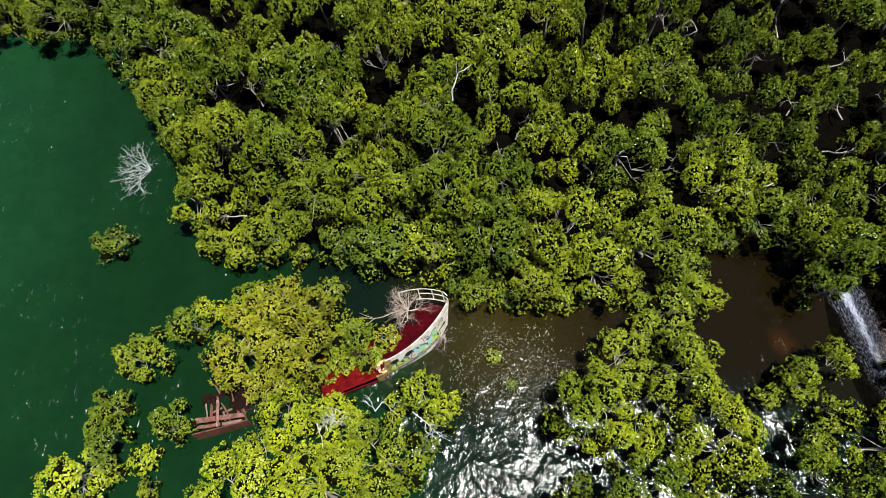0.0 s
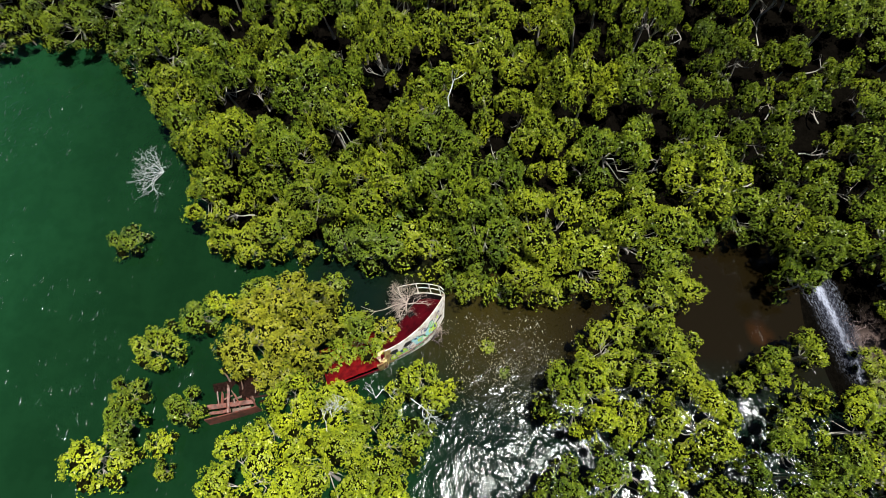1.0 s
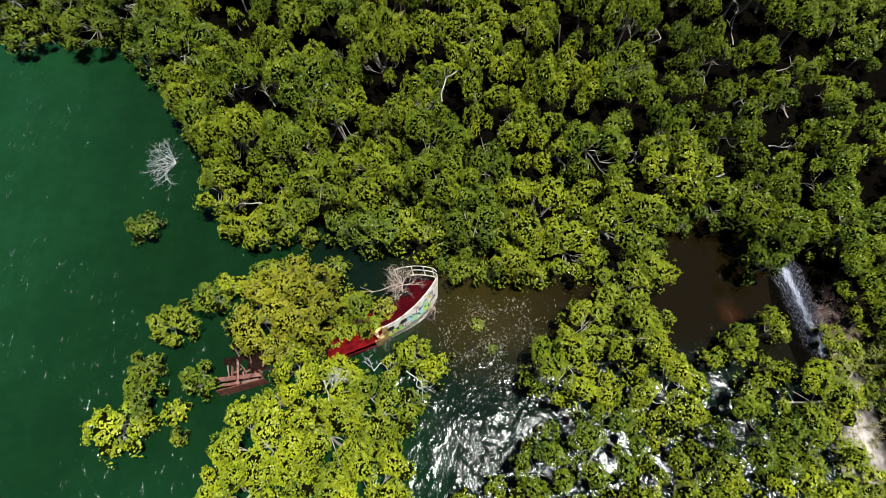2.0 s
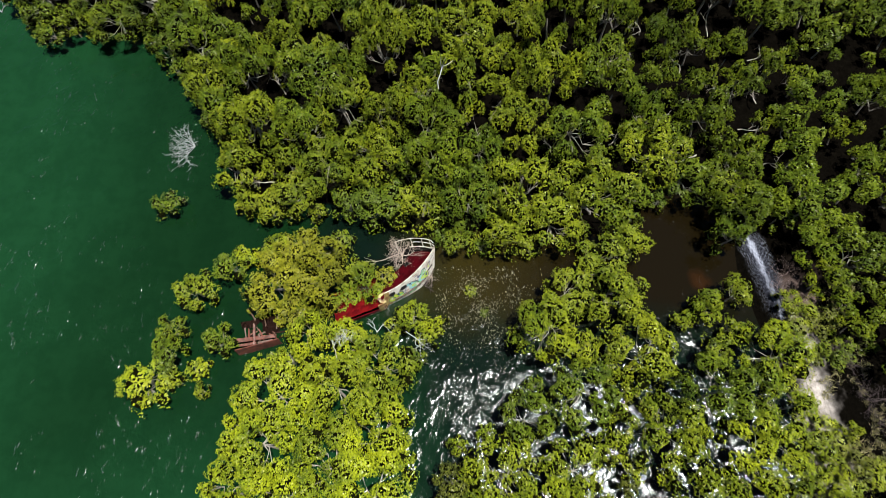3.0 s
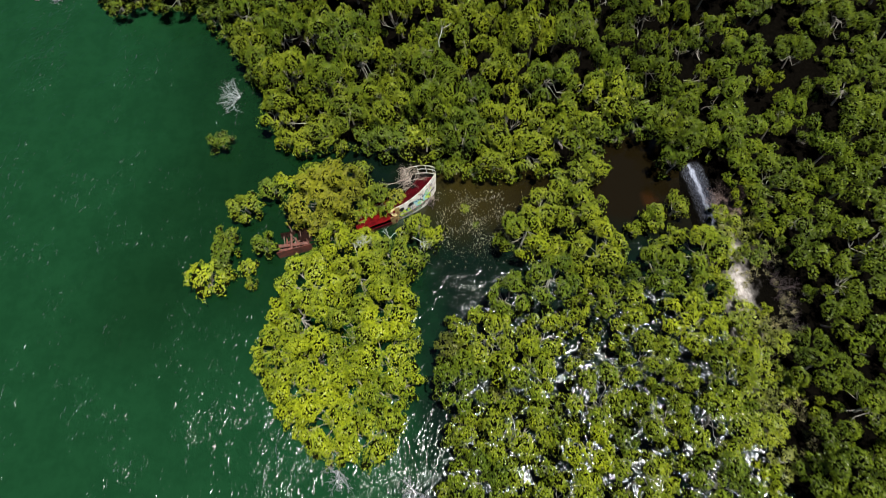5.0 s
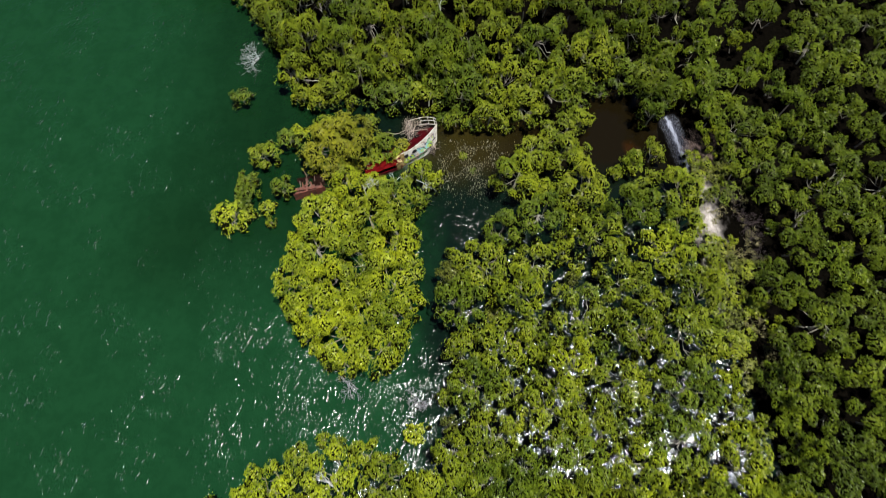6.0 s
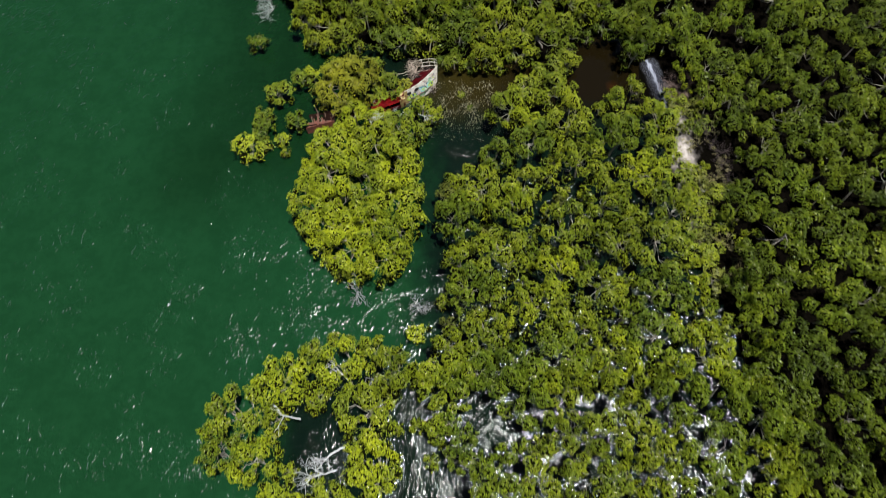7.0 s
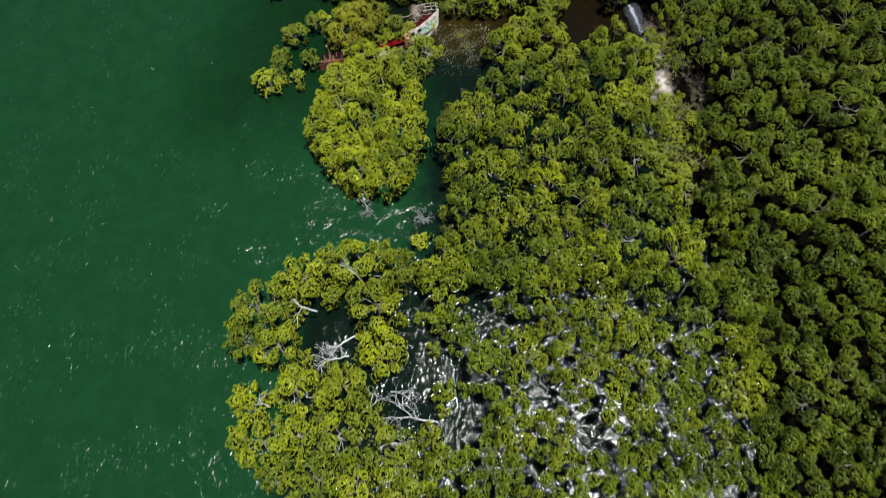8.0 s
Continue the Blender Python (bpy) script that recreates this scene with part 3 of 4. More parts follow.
def thicket(name, rows, seed, mat, height_of, label, first=0):
    """Packed rows as one growth of trees that cannot be counted."""
    rng = np.random.default_rng(seed)
    # twigs collects the crown cores, whose near-black colour holds inner shade
    foliage, wood, twigs = [], [], []
    for i, (kind, x, y, r) in enumerate(rows):
        data = VARIANTS[kind][first + int(rng.integers(4))]
        a, s, t = rng.uniform(0, 6.28), r / CLASSES[kind][0], height_of(x, y) * rng.uniform(0.85, 1.15)
        turn = np.array(((math.cos(a) * s, -math.sin(a) * s, 0), (math.sin(a) * s, math.cos(a) * s, 0), (0, 0, t)))
        for arrays, pile in [(data["crown"], foliage), (data["cores"], twigs), (data["trunk"], wood)] + [(b, wood) for b in data["limbs"] if i % 3 == 0]:
            pile.append((arrays[0] @ turn.T + (x, y, 0), arrays[1]))
    top = tagged(new(name, mesh_of(name, *joined(foliage), mat)), label, "trees", kind="stuff")
    stems = new("stems", mesh_of("stems", *joined(wood), BARK))
    stems.parent = top
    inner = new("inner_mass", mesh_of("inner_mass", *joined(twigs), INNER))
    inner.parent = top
    return top


NORTH = NORTH_SHORE + [(23.0, 20), (24.8, 27), (23.0, 34), (-36, 34)]
BOAT_GROVE = [(-13.1, 7.9), (-11.7, 8.7), (-9.4, 9.0), (-8.3, 8.6), (-8.0, 7.1), (-7.1, 6.2), (-5.4, 6.3), (-4.6, 5.3), (-5.0, 4.2), (-6.3, 3.8), (-7.7, 3.1), (-9.3, 2.8), (-10.9, 2.8), (-12.5, 2.2), (-13.4, 3.6), (-13.2, 5.0), (-12.9, 6.1)]
ISLAND = [(-10.9, 1.3), (-9.8, 2.7), (-8.6, 3.3), (-7.5, 3.1), (-6.4, 3.0), (-5.1, 2.7), (-4.1, 3.5), (-2.7, 3.9), (-1.1, 3.5), (-0.3, 2.4), (-0.6, 0.8), (-2.3, -0.4), (-3.0, -2.6), (-2.4, -4.8), (-1.8, -7.1), (-1.9, -9.6),
          (-2.6, -11.5), (-3.2, -14.4), (-4.6, -15.4), (-6.6, -15.2), (-8.9, -15.4), (-10.6, -13.8), (-12.3, -11.8), (-13.9, -9.5), (-14.3, -8.0), (-13.9, -6.0), (-13.8, -3.5), (-12.8, -0.8)]
MIDDLE = [(6.1, 5.7), (7.5, 6.6), (9.7, 5.7), (11.3, 4.8), (13.2, 4.2), (13.6, 3.4), (14.5, 4.1), (16.2, 5.5), (17.4, 4.5), (18.4, 3.0), (20.6, 3.2), (21.0, 0.3), (20.4, -2.5), (20.4, -6), (21.6, -10), (21.6, -14), (23.8, -21), (24.5, -24),
          (-0.8, -24), (-0.8, -21), (-1.4, -19.9), (-0.6, -18.8), (-1.2, -17.1), (-0.1, -14.1), (-0.7, -11.1), (-1.0, -8.9), (-1.5, -6.2), (-0.1, -3.6), (2.5, -2.7), (4.2, -1.5), (3.4, 1.1), (3.6, 2.5), (4.3, 4.3)]
SOUTHWEST = [(-0.5, -21.5), (-2.3, -21.0), (-4.9, -19.9), (-9.7, -19.1), (-12.2, -20.6), (-15.6, -22.8), (-19.4, -25.0), (-19.6, -28.1), (-17.9, -31.1), (-15.5, -31.6), (-18.0, -33.9), (-17.7, -37.1), (-15.6, -40.1), (-12.2, -42.5), (-8, -47),
             (1.0, -47), (-0.5, -42), (1.2, -37), (-0.2, -32), (1.0, -27)]
SOUTH = [(-1.0, -22.0), (24.3, -22.5), (26.3, -26), (25.0, -31), (27.2, -36), (25.6, -41), (27.0, -48), (0.4, -48), (-1.2, -42), (0.6, -37), (-0.9, -32), (0.4, -27)]
EAST = [(20.4, 9.8), (20.9, 6.6), (22.0, 4.6), (23.0, 2.6), (23.8, 1.2), (25.2, -0.4), (25.4, -4.0), (24.9, -6.0), (23.4, -8), (24.6, -11), (23.4, -15), (25.2, -19), (24.2, -22.5), (26.3, -26), (25.0, -31), (27.2, -36), (25.6, -41), (27.0, -48), (45, -48), (46, 10), (44, 34), (23.0, 34), (24.8, 27), (23.0, 20)]
BANK = [(20.6, 5.0), (22.3, 3.6), (24.2, 0.4), (25.2, -1.5), (25.4, -4.5), (24.4, -7.0), (24.2, -11), (23.4, -16), (21.4, -13), (21.2, -9), (20.2, -6), (20.6, -2.5), (21.2, 0.6)]


def north_height(x, y):
    inland = y - np.interp(x, NORTH_X, NORTH_Y)
    return float(np.interp(inland, [0, 2, 6, 12, 22], [0.7, 0.98, 1.35, 1.55, 1.65]))


def choose(*pairs):
    """A leaf colour drawn by weight."""
    mats, weights = zip(*pairs)
    cut = np.cumsum(weights) / sum(weights)
    return lambda x, y, rng: mats[int(np.searchsorted(cut, rng.uniform()))]


# dark clefts in the northern canopy: x, y, radius
CLEFTS = [(-15.4, 24.6, 1.9), (6.1, 13.7, 0.8), (2.4, 17.0, 0.6), (-1.4, 19.8, 0.5), (-4.6, 18.2, 0.5), (-8.5, 22.6, 0.7), (-12.4, 19.3, 0.6), (-12.4, 12.1, 0.7), (0.6, 15.1, 0.5), (15.9, 20.8, 0.9), (12.5, 20.9, 0.6),
          (10.6, 15.0, 0.5), (19.3, 16.2, 0.8), (7.6, 21.7, 0.6), (3.4, 23.4, 0.5),
          (14.1, 17.6, 0.8), (17.8, 18.6, 0.9), (21.2, 18.3, 0.8), (16.6, 14.2, 0.7), (20.9, 22.0, 0.9), (18.4, 24.2, 0.9), (22.6, 15.4, 0.8), (13.6, 24.4, 0.8), (20.4, 13.3, 0.7)]
north_rows = pack(NORTH, 11, tries=9000, gap=0.69, holes=[(x, y, 0.85 * r) for x, y, r in CLEFTS])
near_shore = [r[2] - np.interp(r[1], NORTH_X, NORTH_Y) < 8.5 and r[1] < 20 for r in north_rows]
front = [r for r, a in zip(north_rows, near_shore) if a]
back = [r for r, a in zip(north_rows, near_shore) if not a]
front += [("small", 10.2, 7.3, 1.2), ("small", 11.5, 7.9, 1.05)]
grove(front, 21, lambda x, y, rng: (LEAF_LUSH if x + rng.normal(0, 2) > 13.5 or x < -19 else LEAF_GREEN if rng.uniform() < (0.55 if x < -13 or y > 17 else 0.35) else LEAF_YELLOW), north_height, "leafy yellow-green mangrove tree standing in dark shallow water", "mangroves along the bay's north shore")
grove(pack(BOAT_GROVE, 12, gap=0.57, tries=4000) + [("small", -8.0, 7.2, 1.0), ("tiny", -7.6, 8.2, 0.8), ("small", -6.2, 5.8, 1.0), ("tiny", -4.5, 5.6, 0.8), ("tiny", -4.8, 4.7, 0.75), ("tiny", -10.9, 3.1, 0.8), ("tiny", -9.9, 3.1, 0.75), ("tiny", -9.0, 3.6, 0.8)], 22, choose((LEAF_YELLOW, 4), (LEAF_OCHRE, 4)), lambda x, y: 0.85, "dense yellow-green mangrove grown over the sunken wreck", "mangroves over the wreck")
grove([("tiny", -7.2, 2.3, 0.78), ("tiny", -6.3, 1.7, 0.7), ("tiny", -5.6, 0.9, 0.72)] + pack(ISLAND, 13, gap=0.60, holes=[(-7.4, 0.8, 0.35), (-4.8, 1.9, 0.5), (-2.7, 1.2, 0.3)]), 23, choose((LEAF_BRIGHT, 9), (LEAF_YELLOW, 3)), lambda x, y: 0.95, "bright yellow-green mangrove on the small island", "mangroves of the island", 2)
rng = np.random.default_rng(90)
GLADES = [(rng.uniform(0, 22), rng.uniform(-20, -1), rng.uniform(0.2, 0.5)) for _ in range(10)]
SOUTH_GLADES = [(rng.uniform(0, 24), rng.uniform(-46, -23), rng.uniform(0.3, 0.8)) for _ in range(14)] + [(3.3, -25.8, 1.2), (-0.4, -28.6, 1.0), (0.8, -31.2, 1.1), (5.6, -27.0, 0.8), (2.0, -36.0, 1.3), (8.5, -33.0, 1.0), (12.0, -36.5, 1.2)]
middle = pack(MIDDLE, 14, tries=5000, gap=0.81, holes=GLADES + [(8.3, 2.6, 0.5), (12.8, 3.0, 0.5), (13.7, 1.2, 0.4), (15.8, 2.2, 0.5), (5.6, -0.5, 0.5), (9.5, -1.5, 0.4), (17.5, -1.5, 0.5), (14.5, -5.5, 0.5)])
middle += [("small", 8.5, 6.0, 1.15), ("small", 10.1, 5.3, 1.0), ("tiny", 11.5, 4.9, 0.75), ("small", 17.4, 4.5, 1.05), ("small", 15.7, 4.0, 0.95)]
plant("small", 2, 17.5, 8.3, 0.4, 1.0, 1.3, LEAF_GREEN, "green mangrove leaning over the dark creek", "mangroves along the bay's north shore")
plant("medium", 3, 18.3, 10.1, 0.2, 1.0, 1.35, LEAF_LUSH, "tall deep green mangrove over the dark creek", "mangroves along the bay's north shore")
olive = choose((LEAF_YELLOW, 6), (LEAF_GREEN, 4), (LEAF_GREY, 1))
sunny_olive = choose((LEAF_YELLOW, 6), (LEAF_BRIGHT, 3), (LEAF_GREEN, 1))
grove([r for r in middle if r[2] > 0], 24, sunny_olive, lambda x, y: 0.98, "olive-green mangrove tree beside the brown creek", "mangroves south of the creek", 2)
grove([r for r in middle if r[2] <= 0], 27, lambda x, y, rng: (sunny_olive if x + rng.normal(0, 2) > 7 else olive)(x, y, rng), lambda x, y: 1.2, "open-crowned olive-green mangrove tree over glittering water", "mangroves south of the creek", 4)
grove(pack(SOUTHWEST, 15, gap=0.78, holes=[(-10.3, -28.0, 2.1), (-8.5, -29.6, 1.0), (-2.6, -34.4, 2.1), (-5.0, -33.4, 0.9), (-15.2, -32.3, 0.8), (-3.2, -25.2, 0.8), (-2.4, -28.4, 1.1), (-1.6, -31.0, 1.2), (-0.6, -25.4, 0.7)]), 25, choose((LEAF_YELLOW, 5), (LEAF_BRIGHT, 2)), lambda x, y: 1.05, "spreading yellow-green mangrove with pale bare limbs", "mangroves of the southern point", 4)
rng = np.random.default_rng(62)
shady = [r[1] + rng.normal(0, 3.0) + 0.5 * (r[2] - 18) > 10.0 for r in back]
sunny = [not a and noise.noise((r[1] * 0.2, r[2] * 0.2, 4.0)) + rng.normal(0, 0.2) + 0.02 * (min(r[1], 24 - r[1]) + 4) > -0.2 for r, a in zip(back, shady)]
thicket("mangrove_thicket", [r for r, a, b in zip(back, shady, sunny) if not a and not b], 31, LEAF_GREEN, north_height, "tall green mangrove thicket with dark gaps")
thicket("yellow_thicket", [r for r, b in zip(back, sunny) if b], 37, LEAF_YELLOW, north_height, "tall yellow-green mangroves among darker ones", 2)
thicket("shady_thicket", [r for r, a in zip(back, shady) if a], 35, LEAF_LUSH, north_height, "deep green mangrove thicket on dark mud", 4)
mixed = {"open_mangrove_thicket": [], "sunlit_thicket": [], "bank_thicket": [], "bank_scrub": []}
rng = np.random.default_rng(61)
for row in [("small", 19.2, 10.7, 1.2), ("small", 20.9, 9.7, 1.15), ("medium", 21.8, 11.6, 1.6), ("small", 22.4, 8.4, 1.1)] + [("small", 25.0 + 0.7 * math.sin(i * 1.7), -14.0 - 1.35 * i, 0.95 + 0.15 * math.sin(i * 2.9)) for i in range(13)] + [("small", 23.9 + 1.1 * math.sin(i * 2.3), -14.6 - 1.9 * i, 1.0 + 0.2 * math.sin(i * 1.3)) for i in range(7)] + pack(SOUTH, 16, gap=0.75, edge=0.35, tries=8000, holes=SOUTH_GLADES) + pack(EAST, 17, tries=16000, gap=0.755, edge=0.4, holes=[(24.2, -0.2, 0.7), (24.6, -2.2, 0.9), (25.2, -4.3, 0.6), (24.9, 13.2, 0.8), (27.6, 15.8, 0.9), (25.8, 18.9, 0.9), (29.2, 12.2, 0.8), (26.9, 9.4, 0.7), (30.4, 17.4, 0.9), (27.9, 21.6, 0.9), (24.3, 21.4, 0.8)]):
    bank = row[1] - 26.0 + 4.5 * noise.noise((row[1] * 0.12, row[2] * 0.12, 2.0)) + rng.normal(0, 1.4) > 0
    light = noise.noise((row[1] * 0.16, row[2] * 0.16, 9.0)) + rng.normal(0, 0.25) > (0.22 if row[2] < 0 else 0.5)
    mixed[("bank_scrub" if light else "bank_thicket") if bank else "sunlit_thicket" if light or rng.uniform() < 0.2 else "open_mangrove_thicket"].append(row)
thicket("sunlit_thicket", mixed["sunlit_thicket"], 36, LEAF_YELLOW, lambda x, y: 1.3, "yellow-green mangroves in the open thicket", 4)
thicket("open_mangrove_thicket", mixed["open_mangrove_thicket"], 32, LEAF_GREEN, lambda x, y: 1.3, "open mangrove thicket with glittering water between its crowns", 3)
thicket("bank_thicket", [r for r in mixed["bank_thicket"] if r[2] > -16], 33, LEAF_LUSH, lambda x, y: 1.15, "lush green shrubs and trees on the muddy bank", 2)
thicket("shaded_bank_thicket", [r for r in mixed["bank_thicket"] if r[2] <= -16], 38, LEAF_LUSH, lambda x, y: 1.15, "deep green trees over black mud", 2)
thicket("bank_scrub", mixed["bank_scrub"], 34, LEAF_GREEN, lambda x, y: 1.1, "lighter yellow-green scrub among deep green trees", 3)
grove(pack(BANK, 18, gap=0.86, edge=0.4, sizes=("small", "tiny"), holes=[(22.2, -1.4, 1.3), (21.6, 1.2, 0.5), (24.3, -2.6, 1.5)]), 26, choose((LEAF_GREY, 1), (LEAF_YELLOW, 3)), lambda x, y: 0.55, "sparse yellow-green shrub on the pale sandy bank", "shrubs on the bank", 4, "shrub")

for i, (x, y, r) in enumerate([(20.8, 4.1, 0.8), (21.7, 3.3, 0.9), (22.7, 2.5, 0.9), (20.7, 1.9, 0.9), (23.1, 1.2, 0.8), (23.2, 3.3, 0.9), (20.6, -2.2, 0.8), (21.4, -4.4, 0.9), (22.9, -5.6, 0.9), (21.4, -6.8, 1.0), (22.7, -7.9, 1.0), (22.2, -10.2, 1.0), (22.4, -12.3, 1.0), (24.4, -9.0, 0.9), (22.4, -4.5, 0.9), (21.9, -5.7, 0.8), (22.9, -3.6, 0.6), (21.5, 0.6, 0.6), (22.3, 0.9, 0.7)]):
    plant("small", 4 + i % 4, x, y, i * 2.1, r / 1.15, 0.62, (LEAF_YELLOW, LEAF_YELLOW, LEAF_GREY)[i % 3], "soft yellow-green shrub on the pale sandy bank", "shrubs on the bank", "shrub")

# bushes that stand alone in the water: x, y, radius, height
BUSHES = [(-16.7, 4.55, 1.35, 0.75), (-14.8, 6.3, 1.1, 0.75), (-13.8, 7.0, 0.75, 0.8), (-18.0, 1.95, 1.05, 0.75), (-17.9, 0.5, 1.1, 0.75), (-18.9, -1.3, 1.5, 0.7), (-17.6, -1.0, 0.7, 0.7),
          (-14.75, 1.35, 1.1, 0.8), (-16.0, -0.45, 0.75, 0.7), (-15.6, -1.75, 0.52, 0.7), (-19.8, 10.8, 1.05, 0.6), (-2.2, -19.2, 0.9, 0.9), (1.0, 4.9, 0.42, 0.3), (1.9, 3.5, 0.3, 0.2)]
rng = np.random.default_rng(5)
for i, (x, y, r, t) in enumerate(BUSHES):
    kind = "small" if r > 0.95 else "tiny"
    plant(kind, i % 4, x, y, i * 1.3, 1.0 * r / CLASSES[kind][0], t, (LEAF_YELLOW, LEAF_GREEN, LEAF_BRIGHT)[i % 3], "low round mangrove bush standing alone in green water", "bushes in the water", "mangrove_bush")


# ---- wreck ----
HEAD, HEEL = 21.5, 25.0
SLOPE = math.tan(radians(HEEL))
BREAK = 0.715
LONG, BEAM = 14.0, 1.75


def half_beam(s):
    return BEAM * (1 - ((s - 0.45) / 0.55) ** 5) * (1 + 0.12 * rise(BREAK - s, 0.0, 0.02)) if s > 0.45 else BEAM * (1 - 0.3 * ((0.45 - s) / 0.45) ** 2)


def sheer(s):
    return 1.25 + 0.6 * rise(s, BREAK, 1.0) if s >= BREAK - 0.005 else 0.62


def hull_point(s, v, side, out=0.0):
    """A point of the hull's skin: s from stern to stem, v from keel to rail, side +1 port or -1 starboard."""
    b = max(half_beam(s), 0.04)
    flare = 0.86 + 0.14 * v ** 0.8
    y = b * (v ** 0.14) * flare
    rake = 0.55 * max(0.0, (s - 0.9) / 0.1) * (v - 1)
    return Vector((s * LONG + rake, side * (y + out), -0.85 + (sheer(s) + 0.85) * v))


wreck = tagged(new("shipwreck"), "half-sunk wooden boat with red decks and painted white bow", "boat")
wreck.matrix_basis = Matrix.Translation((-1.4, 7.4, 1.5)) @ pose(0, 0, 0, 0, 0, HEAD) @ pose(0, 0, 0, -HEEL, 0, 0) @ Matrix.Translation((-LONG, 0, -sheer(1.0)))


def skin(s0, s1, v0, v1, side, thick=0.07, ns=24, nv=8, out=0.0):
    bm = bmesh.new()
    rings = []
    for i in range(ns + 1):
        s = s0 + (s1 - s0) * i / ns
        rings.append([bm.verts.new(hull_point(s, v0 + (v1 - v0) * j / nv, side, -min(-out, half_beam(s) * 0.5))) for j in range(nv + 1)]
                     + [bm.verts.new(hull_point(s, v1 - (v1 - v0) * j / nv, side, -min(thick, half_beam(s) * 0.8))) for j in range(nv + 1)])
    w = len(rings[0])
    for a, b in zip(rings, rings[1:]):
        for j in range(w):
            bm.faces.new((a[j], a[(j + 1) % w], b[(j + 1) % w], b[j]))
    bm.faces.new(rings[0])
    bm.faces.new(rings[-1])
    bmesh.ops.recalc_face_normals(bm, faces=bm.faces)
    return bm


painted_side = part("bow_planking", skin(BREAK, 0.999, 0.02, 1.0, -1), WHITE_PAINT, wreck, "weathered white planking under spray paint")
part("bow_planking", skin(0.80, 0.999, 0.02, 0.98, 1), HOLD, wreck, "near-black rotten planking")
part("bulwark_lining", skin(BREAK, 0.985, 0.5, 0.985, -1, 0.11, out=-0.075), RED_DECK, wreck, "dark red inner side of the bulwark")
part("waist_planking", skin(0.46, BREAK - 0.006, 0.02, 0.60, -1), RED_DECK, wreck, "worn red planking")
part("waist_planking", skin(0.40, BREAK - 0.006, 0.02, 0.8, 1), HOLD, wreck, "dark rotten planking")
part("broken_side", skin(BREAK - 0.045, BREAK + 0.022, 0.25, 1.0, -1, 0.09, 6, out=0.004), CREAM, wreck, "cream paint flaking from bare wood")
part("stern_planking", skin(0.0, 0.2, 0.02, 0.95, -1), RUST, wreck, "red-brown broken planking")
part("stern_planking", skin(0.02, 0.17, 0.02, 0.9, 1), ROT, wreck, "dark broken planking")


def deck(s0, s1, drop, camber=0.05, ns=22, port=None):
    bm = bmesh.new()
    rows = []
    for i in range(ns + 1):
        s = s0 + (s1 - s0) * i / ns
        z = sheer(max(s, BREAK) if s0 > 0.6 else s) - drop
        v = min(0.98, (z + 0.85) / (sheer(s) + 0.85))
        b = abs(hull_point(s, v, 1).y) - 0.03
        edge = min(1.0, port(s) + 0.14 * noise.noise((s * 21, 3.3, 0))) if port else 1.0
        start = -1 if s0 > 0.6 else -1.0 + 0.05 * noise.noise((s * 30, 7.7, 0))
        cross = [start + (edge - start) * k / 10 for k in range(11)]
        rows.append([bm.verts.new((s * LONG, b * c, z + camber * (1 - c * c) + 0.03 * noise.noise((s * 30, c * 5, 1)))) for c in cross])
    for a, b in zip(rows, rows[1:]):
        for k in range(10):
            bm.faces.new((a[k], b[k], b[k + 1], a[k + 1]))
    bmesh.ops.solidify(bm, geom=bm.faces[:], thickness=0.05)
    return bm


part("foredeck", deck(BREAK - 0.02, 0.985, 0.34, port=lambda s: float(np.interp(s, [0.70, 0.735, 0.837, 0.905, 0.95, 1.0], [-0.65, -0.24, 0.17, 0.84, 0.97, 1.0]))), RED_DECK, wreck, "dark red sloping foredeck, broken away to port")
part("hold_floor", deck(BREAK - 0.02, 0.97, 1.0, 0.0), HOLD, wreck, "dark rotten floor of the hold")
part("waist_deck", deck(0.47, BREAK - 0.02, 0.22, 0.1, port=lambda s: 0.75), RED_BRIGHT, wreck, "bright red sunken deck awash at its edge")


def box(bm, size, at, turn=(0, 0, 0), bevel=0.012):
    r = bmesh.ops.create_cube(bm, size=1, matrix=Matrix.LocRotScale(at, Euler(turn), size))
    if bevel:
        bmesh.ops.bevel(bm, geom=list({e for v in r["verts"] for e in v.link_edges}), offset=bevel, segments=1, affect="EDGES")


def arrays_part(name, pieces, mat, parent, label=""):
    v, q = joined(pieces)
    ob = new(name, mesh_of(name, v, q, mat))
    ob.parent = parent
    if label:
        tagged(ob, label)
    return ob


# rail cap along the bow, stem post, bulkhead at the break of the deck
for side, first in ((1, 0.90), (-1, BREAK)):
    pts = [hull_point(first + (0.995 - first) * i / 14, 1.0, side, -0.02) + Vector((0, 0, 0.02)) for i in range(15)]
    arrays_part("rail_cap", [tube(pts, [0.032] * 15, 6)], WHITE_PAINT, wreck, "chipped white rail cap")
arrays_part("stem_post", [tube([hull_point(0.999, v, 1) for v in (0.0, 0.35, 0.7, 1.03)], [0.07, 0.07, 0.08, 0.09], 8)], WHITE_PAINT, wreck, "rust-stained white stem post")
bm = bmesh.new()
box(bm, (0.08, 2.0, 0.75), ((BREAK - 0.02) * LONG, -0.55, 0.50))
part("bulkhead", bm, RED_DECK, wreck)
for k in range(5):
    r = random.Random(500 + k)
    bm = bmesh.new()
    box(bm, (r.uniform(0.3, 0.5), 0.13, 0.04), ((BREAK - 0.018) * LONG + r.uniform(-0.12, 0.12), -1.42 - 0.09 * k, 0.98 - 0.08 * k), (radians(HEEL) + 0.25 + r.uniform(-0.15, 0.15), r.uniform(-0.15, 0.25), r.uniform(-0.25, 0.25)), 0.01)
    part("broken_plank", bm, (CREAM, CREAM, RUST)[k % 3], wreck, "splintered plank with flaking cream paint")

